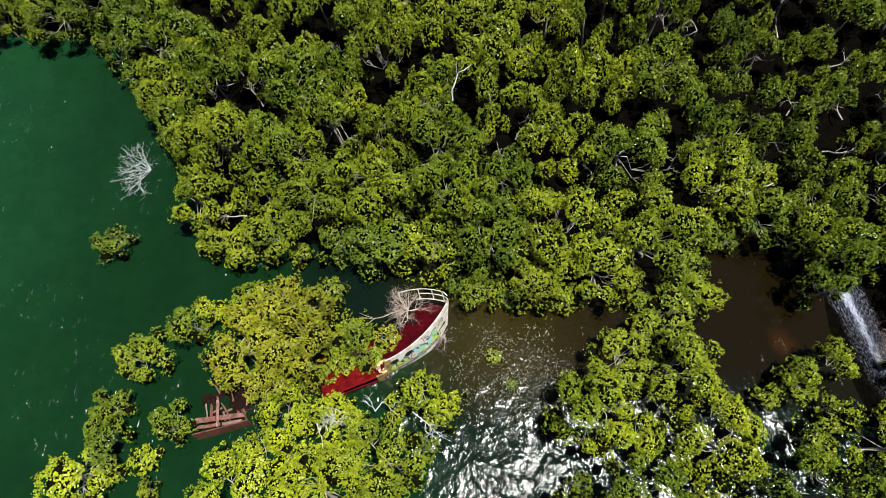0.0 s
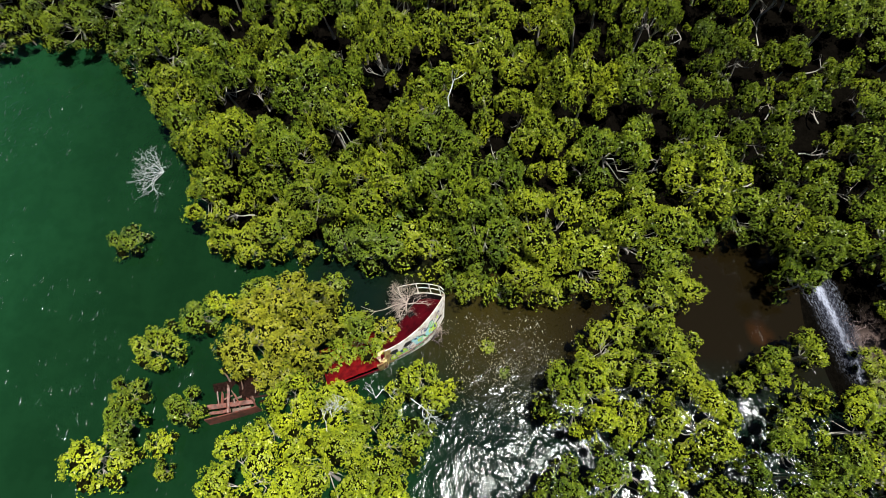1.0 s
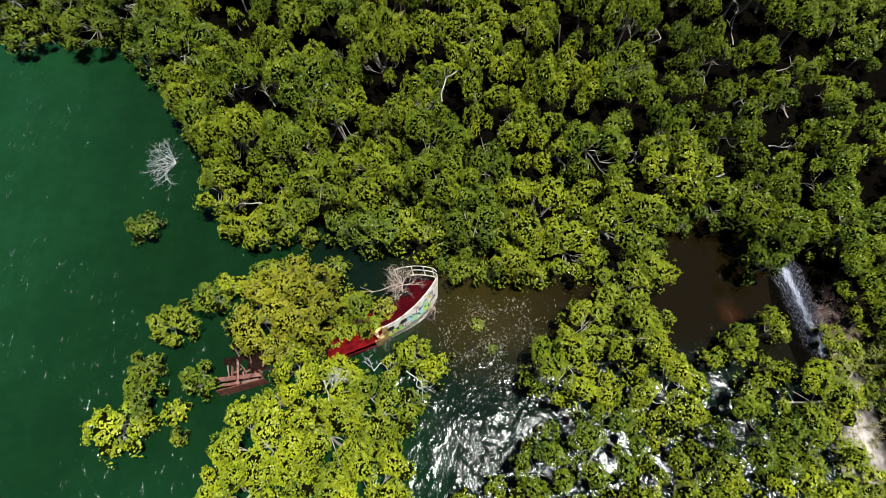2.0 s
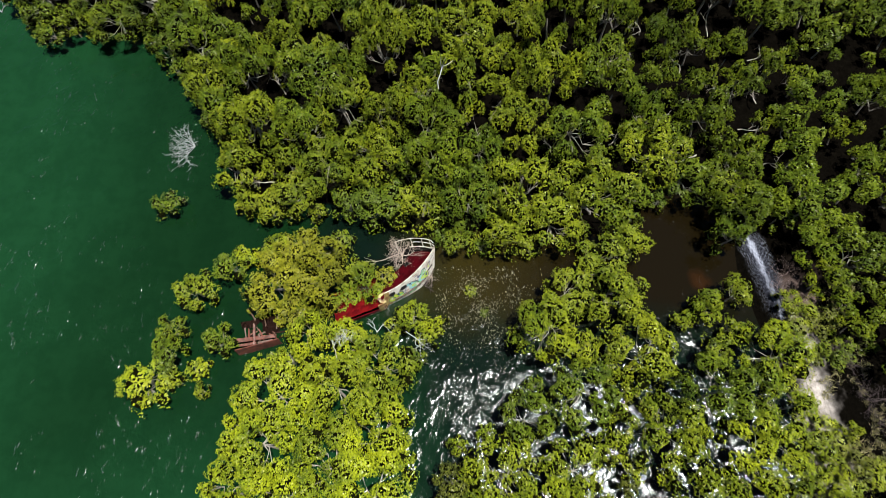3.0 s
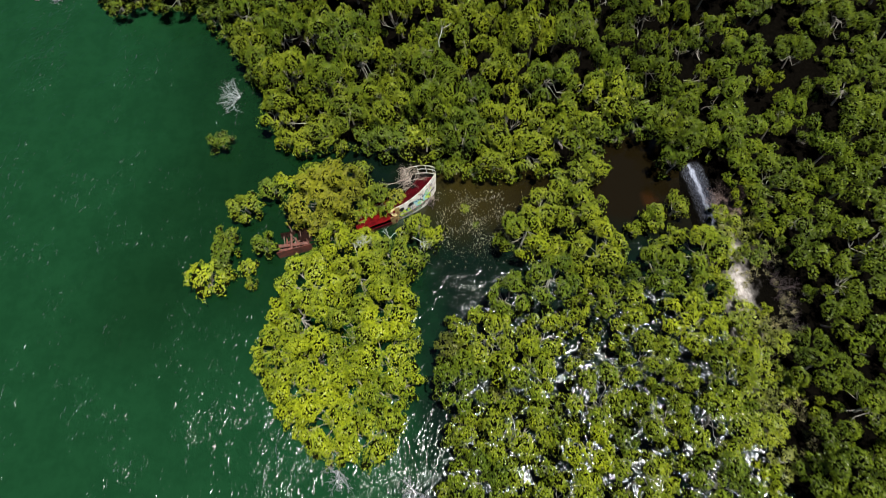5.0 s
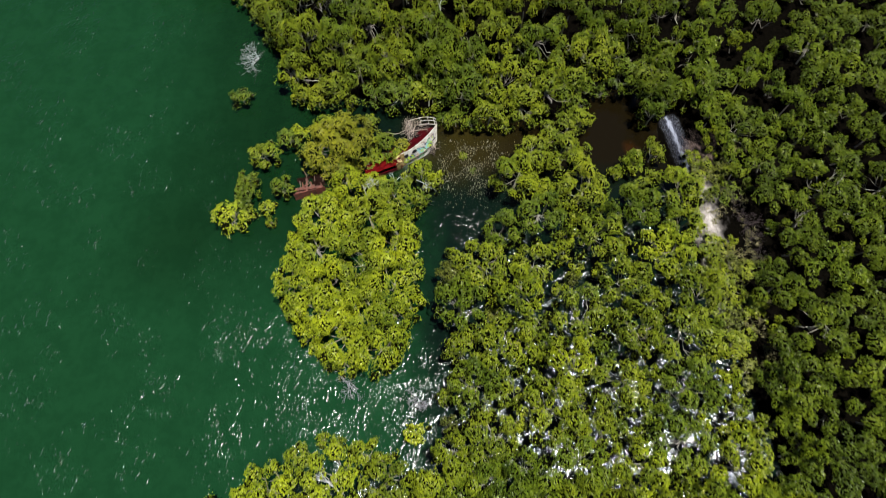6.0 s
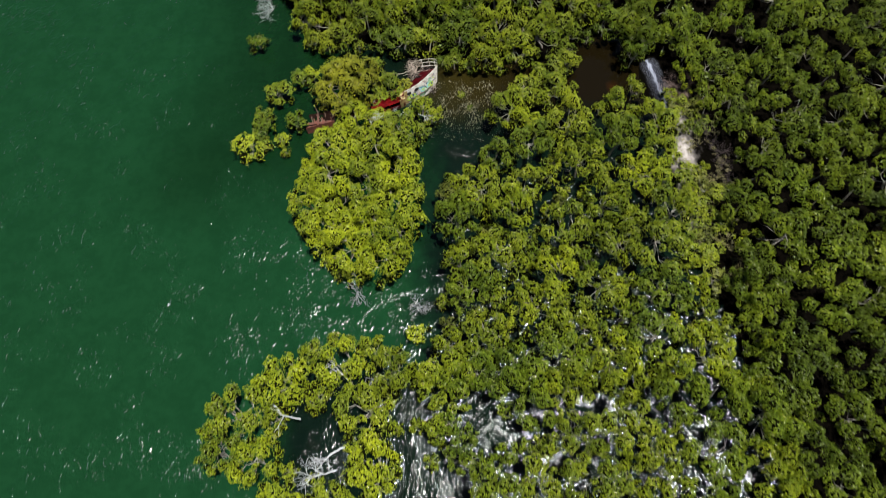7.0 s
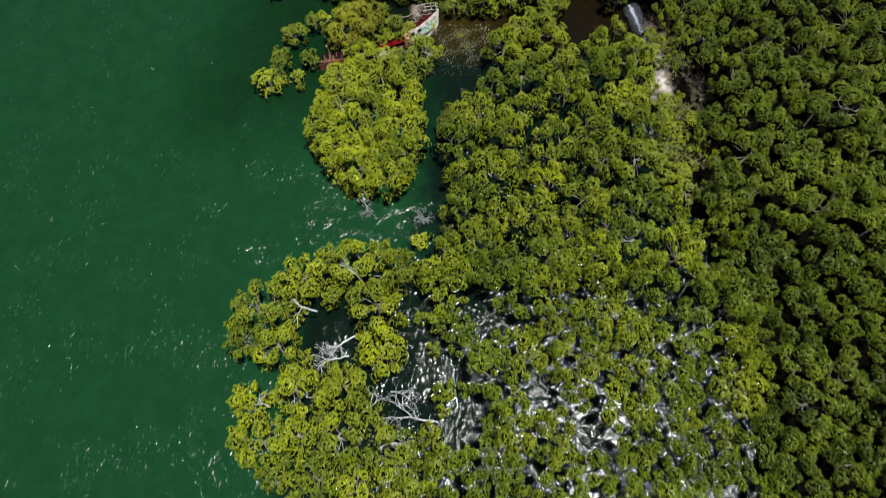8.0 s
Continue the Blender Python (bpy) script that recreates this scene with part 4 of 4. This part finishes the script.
# pulpit rail on the port bow
for lift, name, first in ((0.72, "upper_rail", 0.84), (0.38, "lower_rail", 0.915)):
    pts = [hull_point(first + (0.997 - first) * i / 9, 1.0, 1, 0.05) + Vector((0, 0, lift)) for i in range(10)]
    pts.append(Vector((LONG + 0.05, -0.15, sheer(1.0) + lift * 0.9)))
    rail = arrays_part(name, [tube(pts, [0.024] * 11, 6)], WHITE_PAINT, wreck, "white-painted pipe rail")
for s in (0.845, 0.915, 0.96, 0.992):
    a = hull_point(s, 1.0, 1, 0.0)
    arrays_part("rail_post", [tube([a, hull_point(s, 1.0, 1, 0.05) + Vector((0, 0, 0.74))], [0.028, 0.024], 6)], WHITE_PAINT, rail)
bm = bmesh.new()
box(bm, (0.34, 0.28, 0.16), (0.857 * LONG, 0.08, sheer(0.857) - 0.26), (0, 0, 0.2), 0.02)
part("deck_fitting", bm, HOLD, wreck, "small dark rusted deck fitting")


def skin_patch(s, v, ds, dv, seed, lift, mat, name, label, sides=22, wobble=0.25):
    """A flat painted shape that follows the starboard skin."""
    r = random.Random(seed)
    ph = [r.uniform(0, 6.28) for _ in range(3)]
    bm = bmesh.new()
    mid = bm.verts.new(hull_point(s, v, -1, lift))
    ring = []
    for k in range(sides):
        w = 2 * math.pi * k / sides
        q = 1 + wobble * math.sin(2 * w + ph[0]) + wobble * 0.7 * math.sin(3 * w + ph[1]) + 0.1 * math.sin(5 * w + ph[2])
        ring.append(bm.verts.new(hull_point(min(0.995, s + ds * q * math.cos(w)), min(0.99, v + dv * q * math.sin(w)), -1, lift)))
    for k in range(sides):
        bm.faces.new((mid, ring[k], ring[(k + 1) % sides]))
    return part(name, bm, mat, painted_side, label)


for s in (0.748, 0.805):
    skin_patch(s, 0.80, 0.0160, 0.090, 1, 0.032, BLACK, "porthole", "dark oval porthole", wobble=0.04)
GRAFFITI = [(0.738, 0.60, 0.016, 0.11, LIME), (0.757, 0.52, 0.018, 0.10, LIME), (0.800, 0.46, 0.018, 0.09, LIME), (0.845, 0.48, 0.018, 0.08, MINT), (0.772, 0.70, 0.022, 0.10, LIME), (0.790, 0.58, 0.018, 0.08, MINT), (0.825, 0.66, 0.020, 0.12, LIME), (0.838, 0.84, 0.016, 0.07, CYAN), (0.850, 0.70, 0.018, 0.12, CYAN), (0.872, 0.62, 0.020, 0.12, MINT),
            (0.884, 0.84, 0.018, 0.08, LIME), (0.902, 0.70, 0.020, 0.12, CYAN), (0.920, 0.84, 0.018, 0.09, MINT), (0.932, 0.66, 0.018, 0.12, LIME), (0.952, 0.82, 0.016, 0.10, MINT)]
for i, (s, v, ds, dv, mat) in enumerate(GRAFFITI):
    v, dv = v - 0.09, dv * 1.3
    skin_patch(s, v, ds * 1.0, dv * 1.0, i, 0.005 + 0.0012 * i, (NAVY, BLACK)[i % 2], "graffiti_outline", "dark blue spray-painted outline")
    skin_patch(s, v, ds * 0.82, dv * 0.82, i, 0.009 + 0.0012 * i, WHITE_PAINT if i % 4 == 2 else mat, "graffiti_shape", "rounded spray-painted shape")
    skin_patch(s + 0.003, v + 0.01, ds * 0.36, dv * 0.36, i + 20, 0.012 + 0.0012 * i, (WHITE_PAINT, NAVY, LIME)[i % 3], "graffiti_mark", "small spray-painted mark")

arrays_part("rubbing_strake", [tube([hull_point(0.755 + 0.17 * i / 8, 0.50 + 0.012 * math.sin(i * 2.2), -1, 0.10) for i in range(9)], [0.04] * 9, 6)], DRIFT, wreck, "loose pale strake sprung from the hull")

# broken stern: gunwale planks, ribs, post
def beam(name, start, end, wide, thick, mat, label="", bevel=0.015):
    """A squared timber between two points of the wreck, lying flat on the water."""
    start, end = Vector(start), Vector(end)
    bm = bmesh.new()
    turn = (end - start).to_track_quat("X", "Z").to_matrix().to_4x4() @ Matrix.Rotation(radians(HEEL), 4, "X")
    bmesh.ops.create_cube(bm, size=1, matrix=Matrix.Translation((start + end) / 2) @ turn @ Matrix.Diagonal(((end - start).length, wide, thick, 1)))
    bmesh.ops.bevel(bm, geom=bm.edges[:], offset=bevel, segments=1, affect="EDGES")
    bmesh.ops.subdivide_edges(bm, edges=[e for e in bm.edges if e.calc_length() > 0.4], cuts=5)
    for v in bm.verts:
        v.co += 0.035 * noise.noise_vector(v.co * 2.7)
    return part(name, bm, mat, wreck, label)


beam("gunwale_plank", (0.15, -0.36, 0.42), (1.15, -0.58, 0.32), 0.27, 0.09, RUST, "broad red-brown gunwale plank")
beam("gunwale_plank", (1.30, -0.60, 0.30), (2.62, -0.90, 0.17), 0.25, 0.09, RUST, "broad red-brown gunwale plank")
beam("rubbing_strake", (0.15, -0.66, 0.26), (1.30, -0.88, 0.15), 0.16, 0.10, RUST, "split red-brown strake")
beam("rubbing_strake", (1.38, -0.90, 0.14), (2.35, -1.10, 0.06), 0.17, 0.10, DRIFT, "split grey-brown strake")
beam("post", (1.16, -1.02, 0.20), (1.47, 0.15, 0.78), 0.15, 0.13, RUST, "rusty cross timber")
beam("post", (2.78, -0.55, 0.42), (3.06, 0.12, 0.80), 0.07, 0.07, DRIFT, "weathered upright post")
for k in (1, 4, 5, 8):
    x = 0.45 + 0.27 * k
    y = -0.30 - 0.11 * k
    beam("rib", (x, y, 0.30 + SLOPE * (y + 0.35)), (x + 0.12 * math.sin(k * 2.0), y + 0.45 + 0.2 * math.sin(k * 1.3), 0.62 + 0.12 * math.sin(k * 2.7)), 0.07, 0.06, (ROT, DRIFT, RUST)[k % 3], "rotten timber rib", 0.008)
bm = bmesh.new()
grid = [[bm.verts.new((0.6 + 0.165 * i, y - 0.026 * i + 0.1 * noise.noise((i * 0.4, 1.0, 2.0)), 0.215 + SLOPE * (y - 0.026 * i) + 0.17 * noise.noise((i * 0.23, y * 2.1, 6.0)))) for y in (-0.5 + 0.10 * j for j in range(15))] for i in range(36)]
for a, b in zip(grid, grid[1:]):
    for j in range(14):
        bm.faces.new((a[j], b[j], b[j + 1], a[j + 1]))
bmesh.ops.solidify(bm, geom=bm.faces[:], thickness=0.05)
part("rotten_floor", bm, ROT, wreck, "collapsed brown floor awash in dark water")
for k in range(22):
    r = random.Random(200 + k)
    x, y = r.uniform(0.9, 6.2), r.uniform(-0.3, 0.7)
    y -= 0.15 * (x - 0.6)
    bm = bmesh.new()
    box(bm, (r.uniform(0.5, 1.3), r.uniform(0.08, 0.15), 0.045), (x, y, 0.26 + SLOPE * y + r.uniform(-0.06, 0.08)), (radians(HEEL) + r.uniform(-0.2, 0.2), r.uniform(-0.12, 0.12), r.uniform(-0.3, 0.3) if k % 3 else r.uniform(1.3, 1.8)), 0.01)
    part("deck_plank", bm, (ROT, RUST, ROT, DRIFT, ROT)[k % 5], wreck, "rotten deck plank")
for k in range(10):
    r = random.Random(300 + k)
    x, y = r.uniform(1.4, 6.0), r.uniform(-0.2, 0.8)
    y -= 0.15 * (x - 0.6)
    a = Vector((x, y, 0.1 + SLOPE * y))
    b = a + Vector((r.uniform(-0.25, 0.25), r.uniform(0.1, 0.5), r.uniform(0.5, 1.0)))
    arrays_part("broken_timber", [tube([a, (a + b) / 2 + Vector((0.03, 0, 0)), b], [0.055, 0.05, 0.03], 5)], (DRIFT, DRIFT, ROT)[k % 3], wreck, "splintered upright timber")


# ---- dead branches ----
def dead_tree(name, seed, at, way, length, radius, depth, mat, label, spread=0.55, droop=0.0, kids=3, stems=1, category="branch", fan=0.35, arc=None, thin=0.5, bend=0.25):
    rng = np.random.default_rng(seed)
    tubes = []
    for i in range(stems):
        ahead = np.array(way)
        if arc:
            turn = radians(arc[0] + (arc[1] - arc[0]) * i / (stems - 1))
            ahead = np.array((math.cos(turn), math.sin(turn), way[2]))
        tubes.append(fork(rng, (0, 0, 0), ahead + rng.normal(0, fan if stems > 1 else 0.05, 3), length * rng.uniform(0.75, 1.1), radius, depth, spread, droop, kids, bend, thin))
    verts, quads = joined(tubes)
    starts = np.cumsum([0] + [len(t[0]) for t in tubes[:-1]])
    roots = [(a, a + 1, b + 1, b) for a, b in zip(starts, starts[1:])]
    ob = new(name, mesh_of(name, verts, np.concatenate([quads, np.array(roots).reshape(-1, 4).astype(np.int64)]), mat))
    ob.location = at
    return tagged(ob, label, category)


dead_tree("dead_bush", 3, (-19.15, 15.95, 0.0), (-1, 0, 0.45), 0.86, 0.022, 4, DEADWOOD, "bleached leafless bush lying in the green water", 0.52, 0.02, 3, 8, "bush", 0.15, (125, 245), 0.60)
dead_tree("leafless_bush", 14, (-7.7, -15.4, 0.2), (0.05, -0.6, 0.6), 0.72, 0.024, 4, PALE_TWIG, "tangled grey leafless bush standing in the water", 0.6, 0.0, 3, 6, "bush", 0.5, None, 0.6)
for i, (x, y) in enumerate([(21.0, 5.9), (20.7, 5.0), (21.3, 4.3)]):
    dead_tree("leafless_bush", 170 + i, (x, y, 0.35), (0.1 - 0.1 * i, 0.1, 0.8), 0.55, 0.022, 4, ROSY_TWIG, "rosy grey leafless bush at the creek's end", 0.75, 0.0, 3, 4, "bush")
dead_tree("leafless_bush", 15, (-2.0, -16.7, 0.1), (-0.2, 0.1, 0.7), 0.62, 0.022, 4, PALE_TWIG, "tangled grey leafless bush beside the channel", 0.6, 0.0, 3, 6, "bush", 0.5, None, 0.6)
for i, (x, y) in enumerate([(24.0, -1.4), (24.6, -3.2), (25.2, -4.8), (23.7, 0.2), (23.3, 1.4), (24.9, -1.9)]):
    dead_tree("leafless_bush", 120 + i, (x, y, 0.6), (0.1, 0.1, 0.9), 0.7, 0.026, 4, SCORCHED, "dark tangled leafless bush on the bank", 0.75, 0.0, 3, 4, "bush")
dead_tree("brush_tangle", 8, (-3.45, 7.1, 1.0), (-0.35, -0.05, 0.3), 0.66, 0.026, 4, BRUSH, "tangle of dry grey twigs heaped over the boat's bow rail", 0.9, 0.0, 3, 16)
dead_tree("long_branch", 9, (-3.7, 7.0, 1.5), (-1.0, -0.25, -0.05), 1.5, 0.032, 1, BRUSH, "long dry branch reaching from the brush pile", 0.3)
dead_tree("driftwood_tangle", 12, (-1.55, 6.0, 0.1), (-0.5, -0.5, 0.35), 0.42, 0.022, 3, TWIG, "dark tangle of driftwood against the painted bow", 0.8, 0.0, 3, 9)
dead_tree("driftwood_tangle", 13, (-2.0, 5.35, 0.05), (0.3, 0.2, 0.35), 0.42, 0.022, 3, SCORCHED, "dark tangle of driftwood against the painted bow", 0.8, 0.0, 3, 8)
for i, (x, y, z, wx, wy, wz, ln, rad, d) in enumerate([
        (-7.4, -28.5, 1.4, -1, 0.0, 0.22, 1.5, 0.09, 4), (-8.0, -30.2, 1.2, -0.8, -0.6, 0.3, 1.2, 0.07, 4), (-0.4, -35.6, 1.5, -1, 0.5, 0.2, 1.9, 0.085, 4), (-4.2, -33.2, 1.2, 0.9, -0.3, 0.3, 1.2, 0.05, 3), (-6.4, -35.0, 1.4, 0.8, 0.5, 0.3, 1.1, 0.05, 3), (-5.0, -38.0, 1.5, 0.7, 0.5, 0.3, 1.4, 0.06, 3), (-7.4, -23.5, 2.2, -0.3, 0.9, 0.4, 1.0, 0.05, 3), (-4.6, -24.0, 2.0, -0.4, 0.7, 0.4, 0.9, 0.045, 3), (6.5, -31.0, 2.0, 0.7, 0.4, 0.4, 1.0, 0.05, 3), (-14.2, -34.8, 1.8, -0.6, 0.3, 0.6, 0.9, 0.05, 3),
        (-11.0, -26.5, 2.0, -1, 0.1, 0.3, 1.3, 0.07, 2), (-1.2, 18.0, 4.0, 0.03, 0.7, 0.8, 1.9, 0.05, 1), (-7.3, 0.2, 0.9, -0.15, 0.9, 0.35, 0.9, 0.045, 4), (-7.2, 0.3, 1.0, 0.7, 0.8, 0.4, 0.7, 0.035, 4), 
        (-4.9, 2.0, 0.8, 0.7, 0.35, 0.35, 0.9, 0.03, 3), (-4.9, 2.0, 0.8, -0.1, 0.8, 0.5, 0.55, 0.026, 3), (-3.0, 1.9, 1.4, 0.5, -0.8, 0.3, 1.0, 0.035, 3), (-7.6, 2.1, 1.2, 0.9, -0.2, 0.2, 1.0, 0.032, 2), (-10.2, 2.3, 0.1, 0.3, -0.2, 0.6, 0.5, 0.02, 3)]):
    dead_tree("bare_branch", 40 + i, (x, y, z), (wx, wy, wz), ln, rad, d, DEADWOOD, "bare pale mangrove branch among green crowns", 0.42, thin=0.6, bend=0.45)


for i, (x, y, r) in enumerate(CLEFTS[1:]):
    w = 1.7 * i
    dead_tree("bare_branch", 80 + i, (x + 0.2 * math.cos(w), y + 0.3, 1.2), (0.9 * math.cos(w), 0.9 * math.sin(w), 0.7), 1.1, 0.05, 2, BARK, "pale bare branch in a dark gap of the canopy", 0.45, thin=0.6, bend=0.8)


# ---- rocks at the far shore ----
def rock(seed, x, y, z, sx, sy, sz):
    r = random.Random(seed)
    bm = bmesh.new()
    bmesh.ops.create_icosphere(bm, subdivisions=2, radius=1)
    off = r.uniform(0, 50)
    for v in bm.verts:
        v.co *= 1 + 0.35 * noise.noise(v.co * 1.3 + Vector((off, 0, 0)))
        v.co = Vector((v.co.x * sx, v.co.y * sy, v.co.z * sz))
    me = bpy.data.meshes.new("rock")
    bm.to_mesh(me)
    bm.free()
    me.materials.append(ROCK)
    ob = new("rock", me)
    ob.matrix_basis = pose(x, y, z, 0, 0, r.uniform(0, 180))
    return tagged(ob, "wet dark grey rock lying at the water's edge", "rock", "rocks along the shore")


ROCK = bark_material("wet_grey_rock", (0.025, 0.025, 0.022), (0.10, 0.10, 0.095))
for i, (x, y, sx, sy, sz) in enumerate([(-38.9, 28.6, 0.5, 0.3, 0.10), (-41.2, 27.6, 0.6, 0.3, 0.10)]):
    rock(i, x, y, 0.02, sx, sy, sz)
for i, (x, y, w) in enumerate([(-37.5, 27.9, 150), (-38.2, 27.3, 190), (-40.0, 28.2, 170), (-37.2, 28.5, 120)]):
    dead_tree("driftwood_tangle", 140 + i, (x, y, 0.05), (math.cos(radians(w)), math.sin(radians(w)), 0.12), 0.55, 0.035, 3, PALE_TWIG, "pale driftwood branches stranded in the shallows", 0.5, 0.02, 3, 4, "branch", 0.3, None, 0.6)


# ---- dry grass on the sandy bank ----
GRASS, n, l = material("dry_grass")
geo = n.new("ShaderNodeNewGeometry")
r = ramp(n, [(0.0, (0.10, 0.12, 0.03)), (0.5, (0.26, 0.24, 0.11)), (1.0, (0.42, 0.38, 0.25))])
l.new(geo.outputs["Random Per Island"], r.inputs[0])
finish(GRASS, n, l, r.outputs[0], 0.8, spec=0.1)
rng = np.random.default_rng(77)
k = 420
cx = rng.uniform(20.6, 25.6, k)
cy = rng.uniform(-15, 5.5, k)
keep = np.sin(cx * 1.9 + 0.7 * cy) + np.sin(cy * 1.3 - cx) > -0.2
cx, cy = cx[keep], cy[keep]
cz = ground_height(cx, cy)
b = 26
root = np.repeat(np.stack([cx, cy, cz - 0.02], -1), b, 0) + rng.normal(0, 0.10, (len(cx) * b, 3)) * (1, 1, 0)
way = rng.normal(0, 0.55, (len(root), 3)) + (0, 0, 0.75)
way /= np.linalg.norm(way, axis=1)[:, None]
side = np.cross(way, rng.normal(0, 1, (len(root), 3)))
side /= np.linalg.norm(side, axis=1)[:, None]
tall = rng.uniform(0.18, 0.42, (len(root), 1))
v = np.stack([root - side * 0.018, root + side * 0.018, root + way * tall], 1).reshape(-1, 3)
tagged(new("grass", mesh_of("grass", v, np.arange(len(v)).reshape(-1, 3), GRASS)), "dry yellow-grey grass tufts on the sandy bank", "grass", kind="stuff")


# ---- aerial roots that stand out of the shallows before the bow ----
ROOT, n, l = material("pale_aerial_root")
geo = n.new("ShaderNodeNewGeometry")
r = ramp(n, [(0.0, (0.07, 0.07, 0.05)), (0.45, (0.24, 0.23, 0.17)), (0.8, (0.45, 0.42, 0.28)), (1.0, (0.62, 0.62, 0.60))])
l.new(geo.outputs["Random Per Island"], r.inputs[0])
finish(ROOT, n, l, r.outputs[0], 0.6, spec=0.3)
rng = np.random.default_rng(88)
k = 2500
cx, cy = rng.normal(1.7, 2.1, k), rng.normal(4.3, 1.8, k)
keep = (cx > -1.3) & (cx < 6.0) & (cy > -0.4) & (cy < 6.7) & (np.sin(cx * 2.3 + cy) + np.sin(cy * 2.9 - 1.4 * cx) + rng.normal(0, 0.7, k) > -0.2)
spikes = []
for x, y in zip(cx[keep], cy[keep]):
    tall = rng.uniform(0.05, 0.20)
    thick = rng.uniform(0.014, 0.034)
    dx, dy = rng.normal(0, 0.35, 2) * tall
    spikes.append(tube([(x, y, -0.12), (x + 0.6 * dx, y + 0.6 * dy, 0.6 * tall), (x + dx, y + dy, tall)], [thick, thick * 0.9, thick * 0.45], 4))
tagged(new("aerial_roots", mesh_of("aerial_roots", *joined(spikes), ROOT)), "short pale pencil roots of the mangroves standing out of murky water", "roots", kind="stuff")
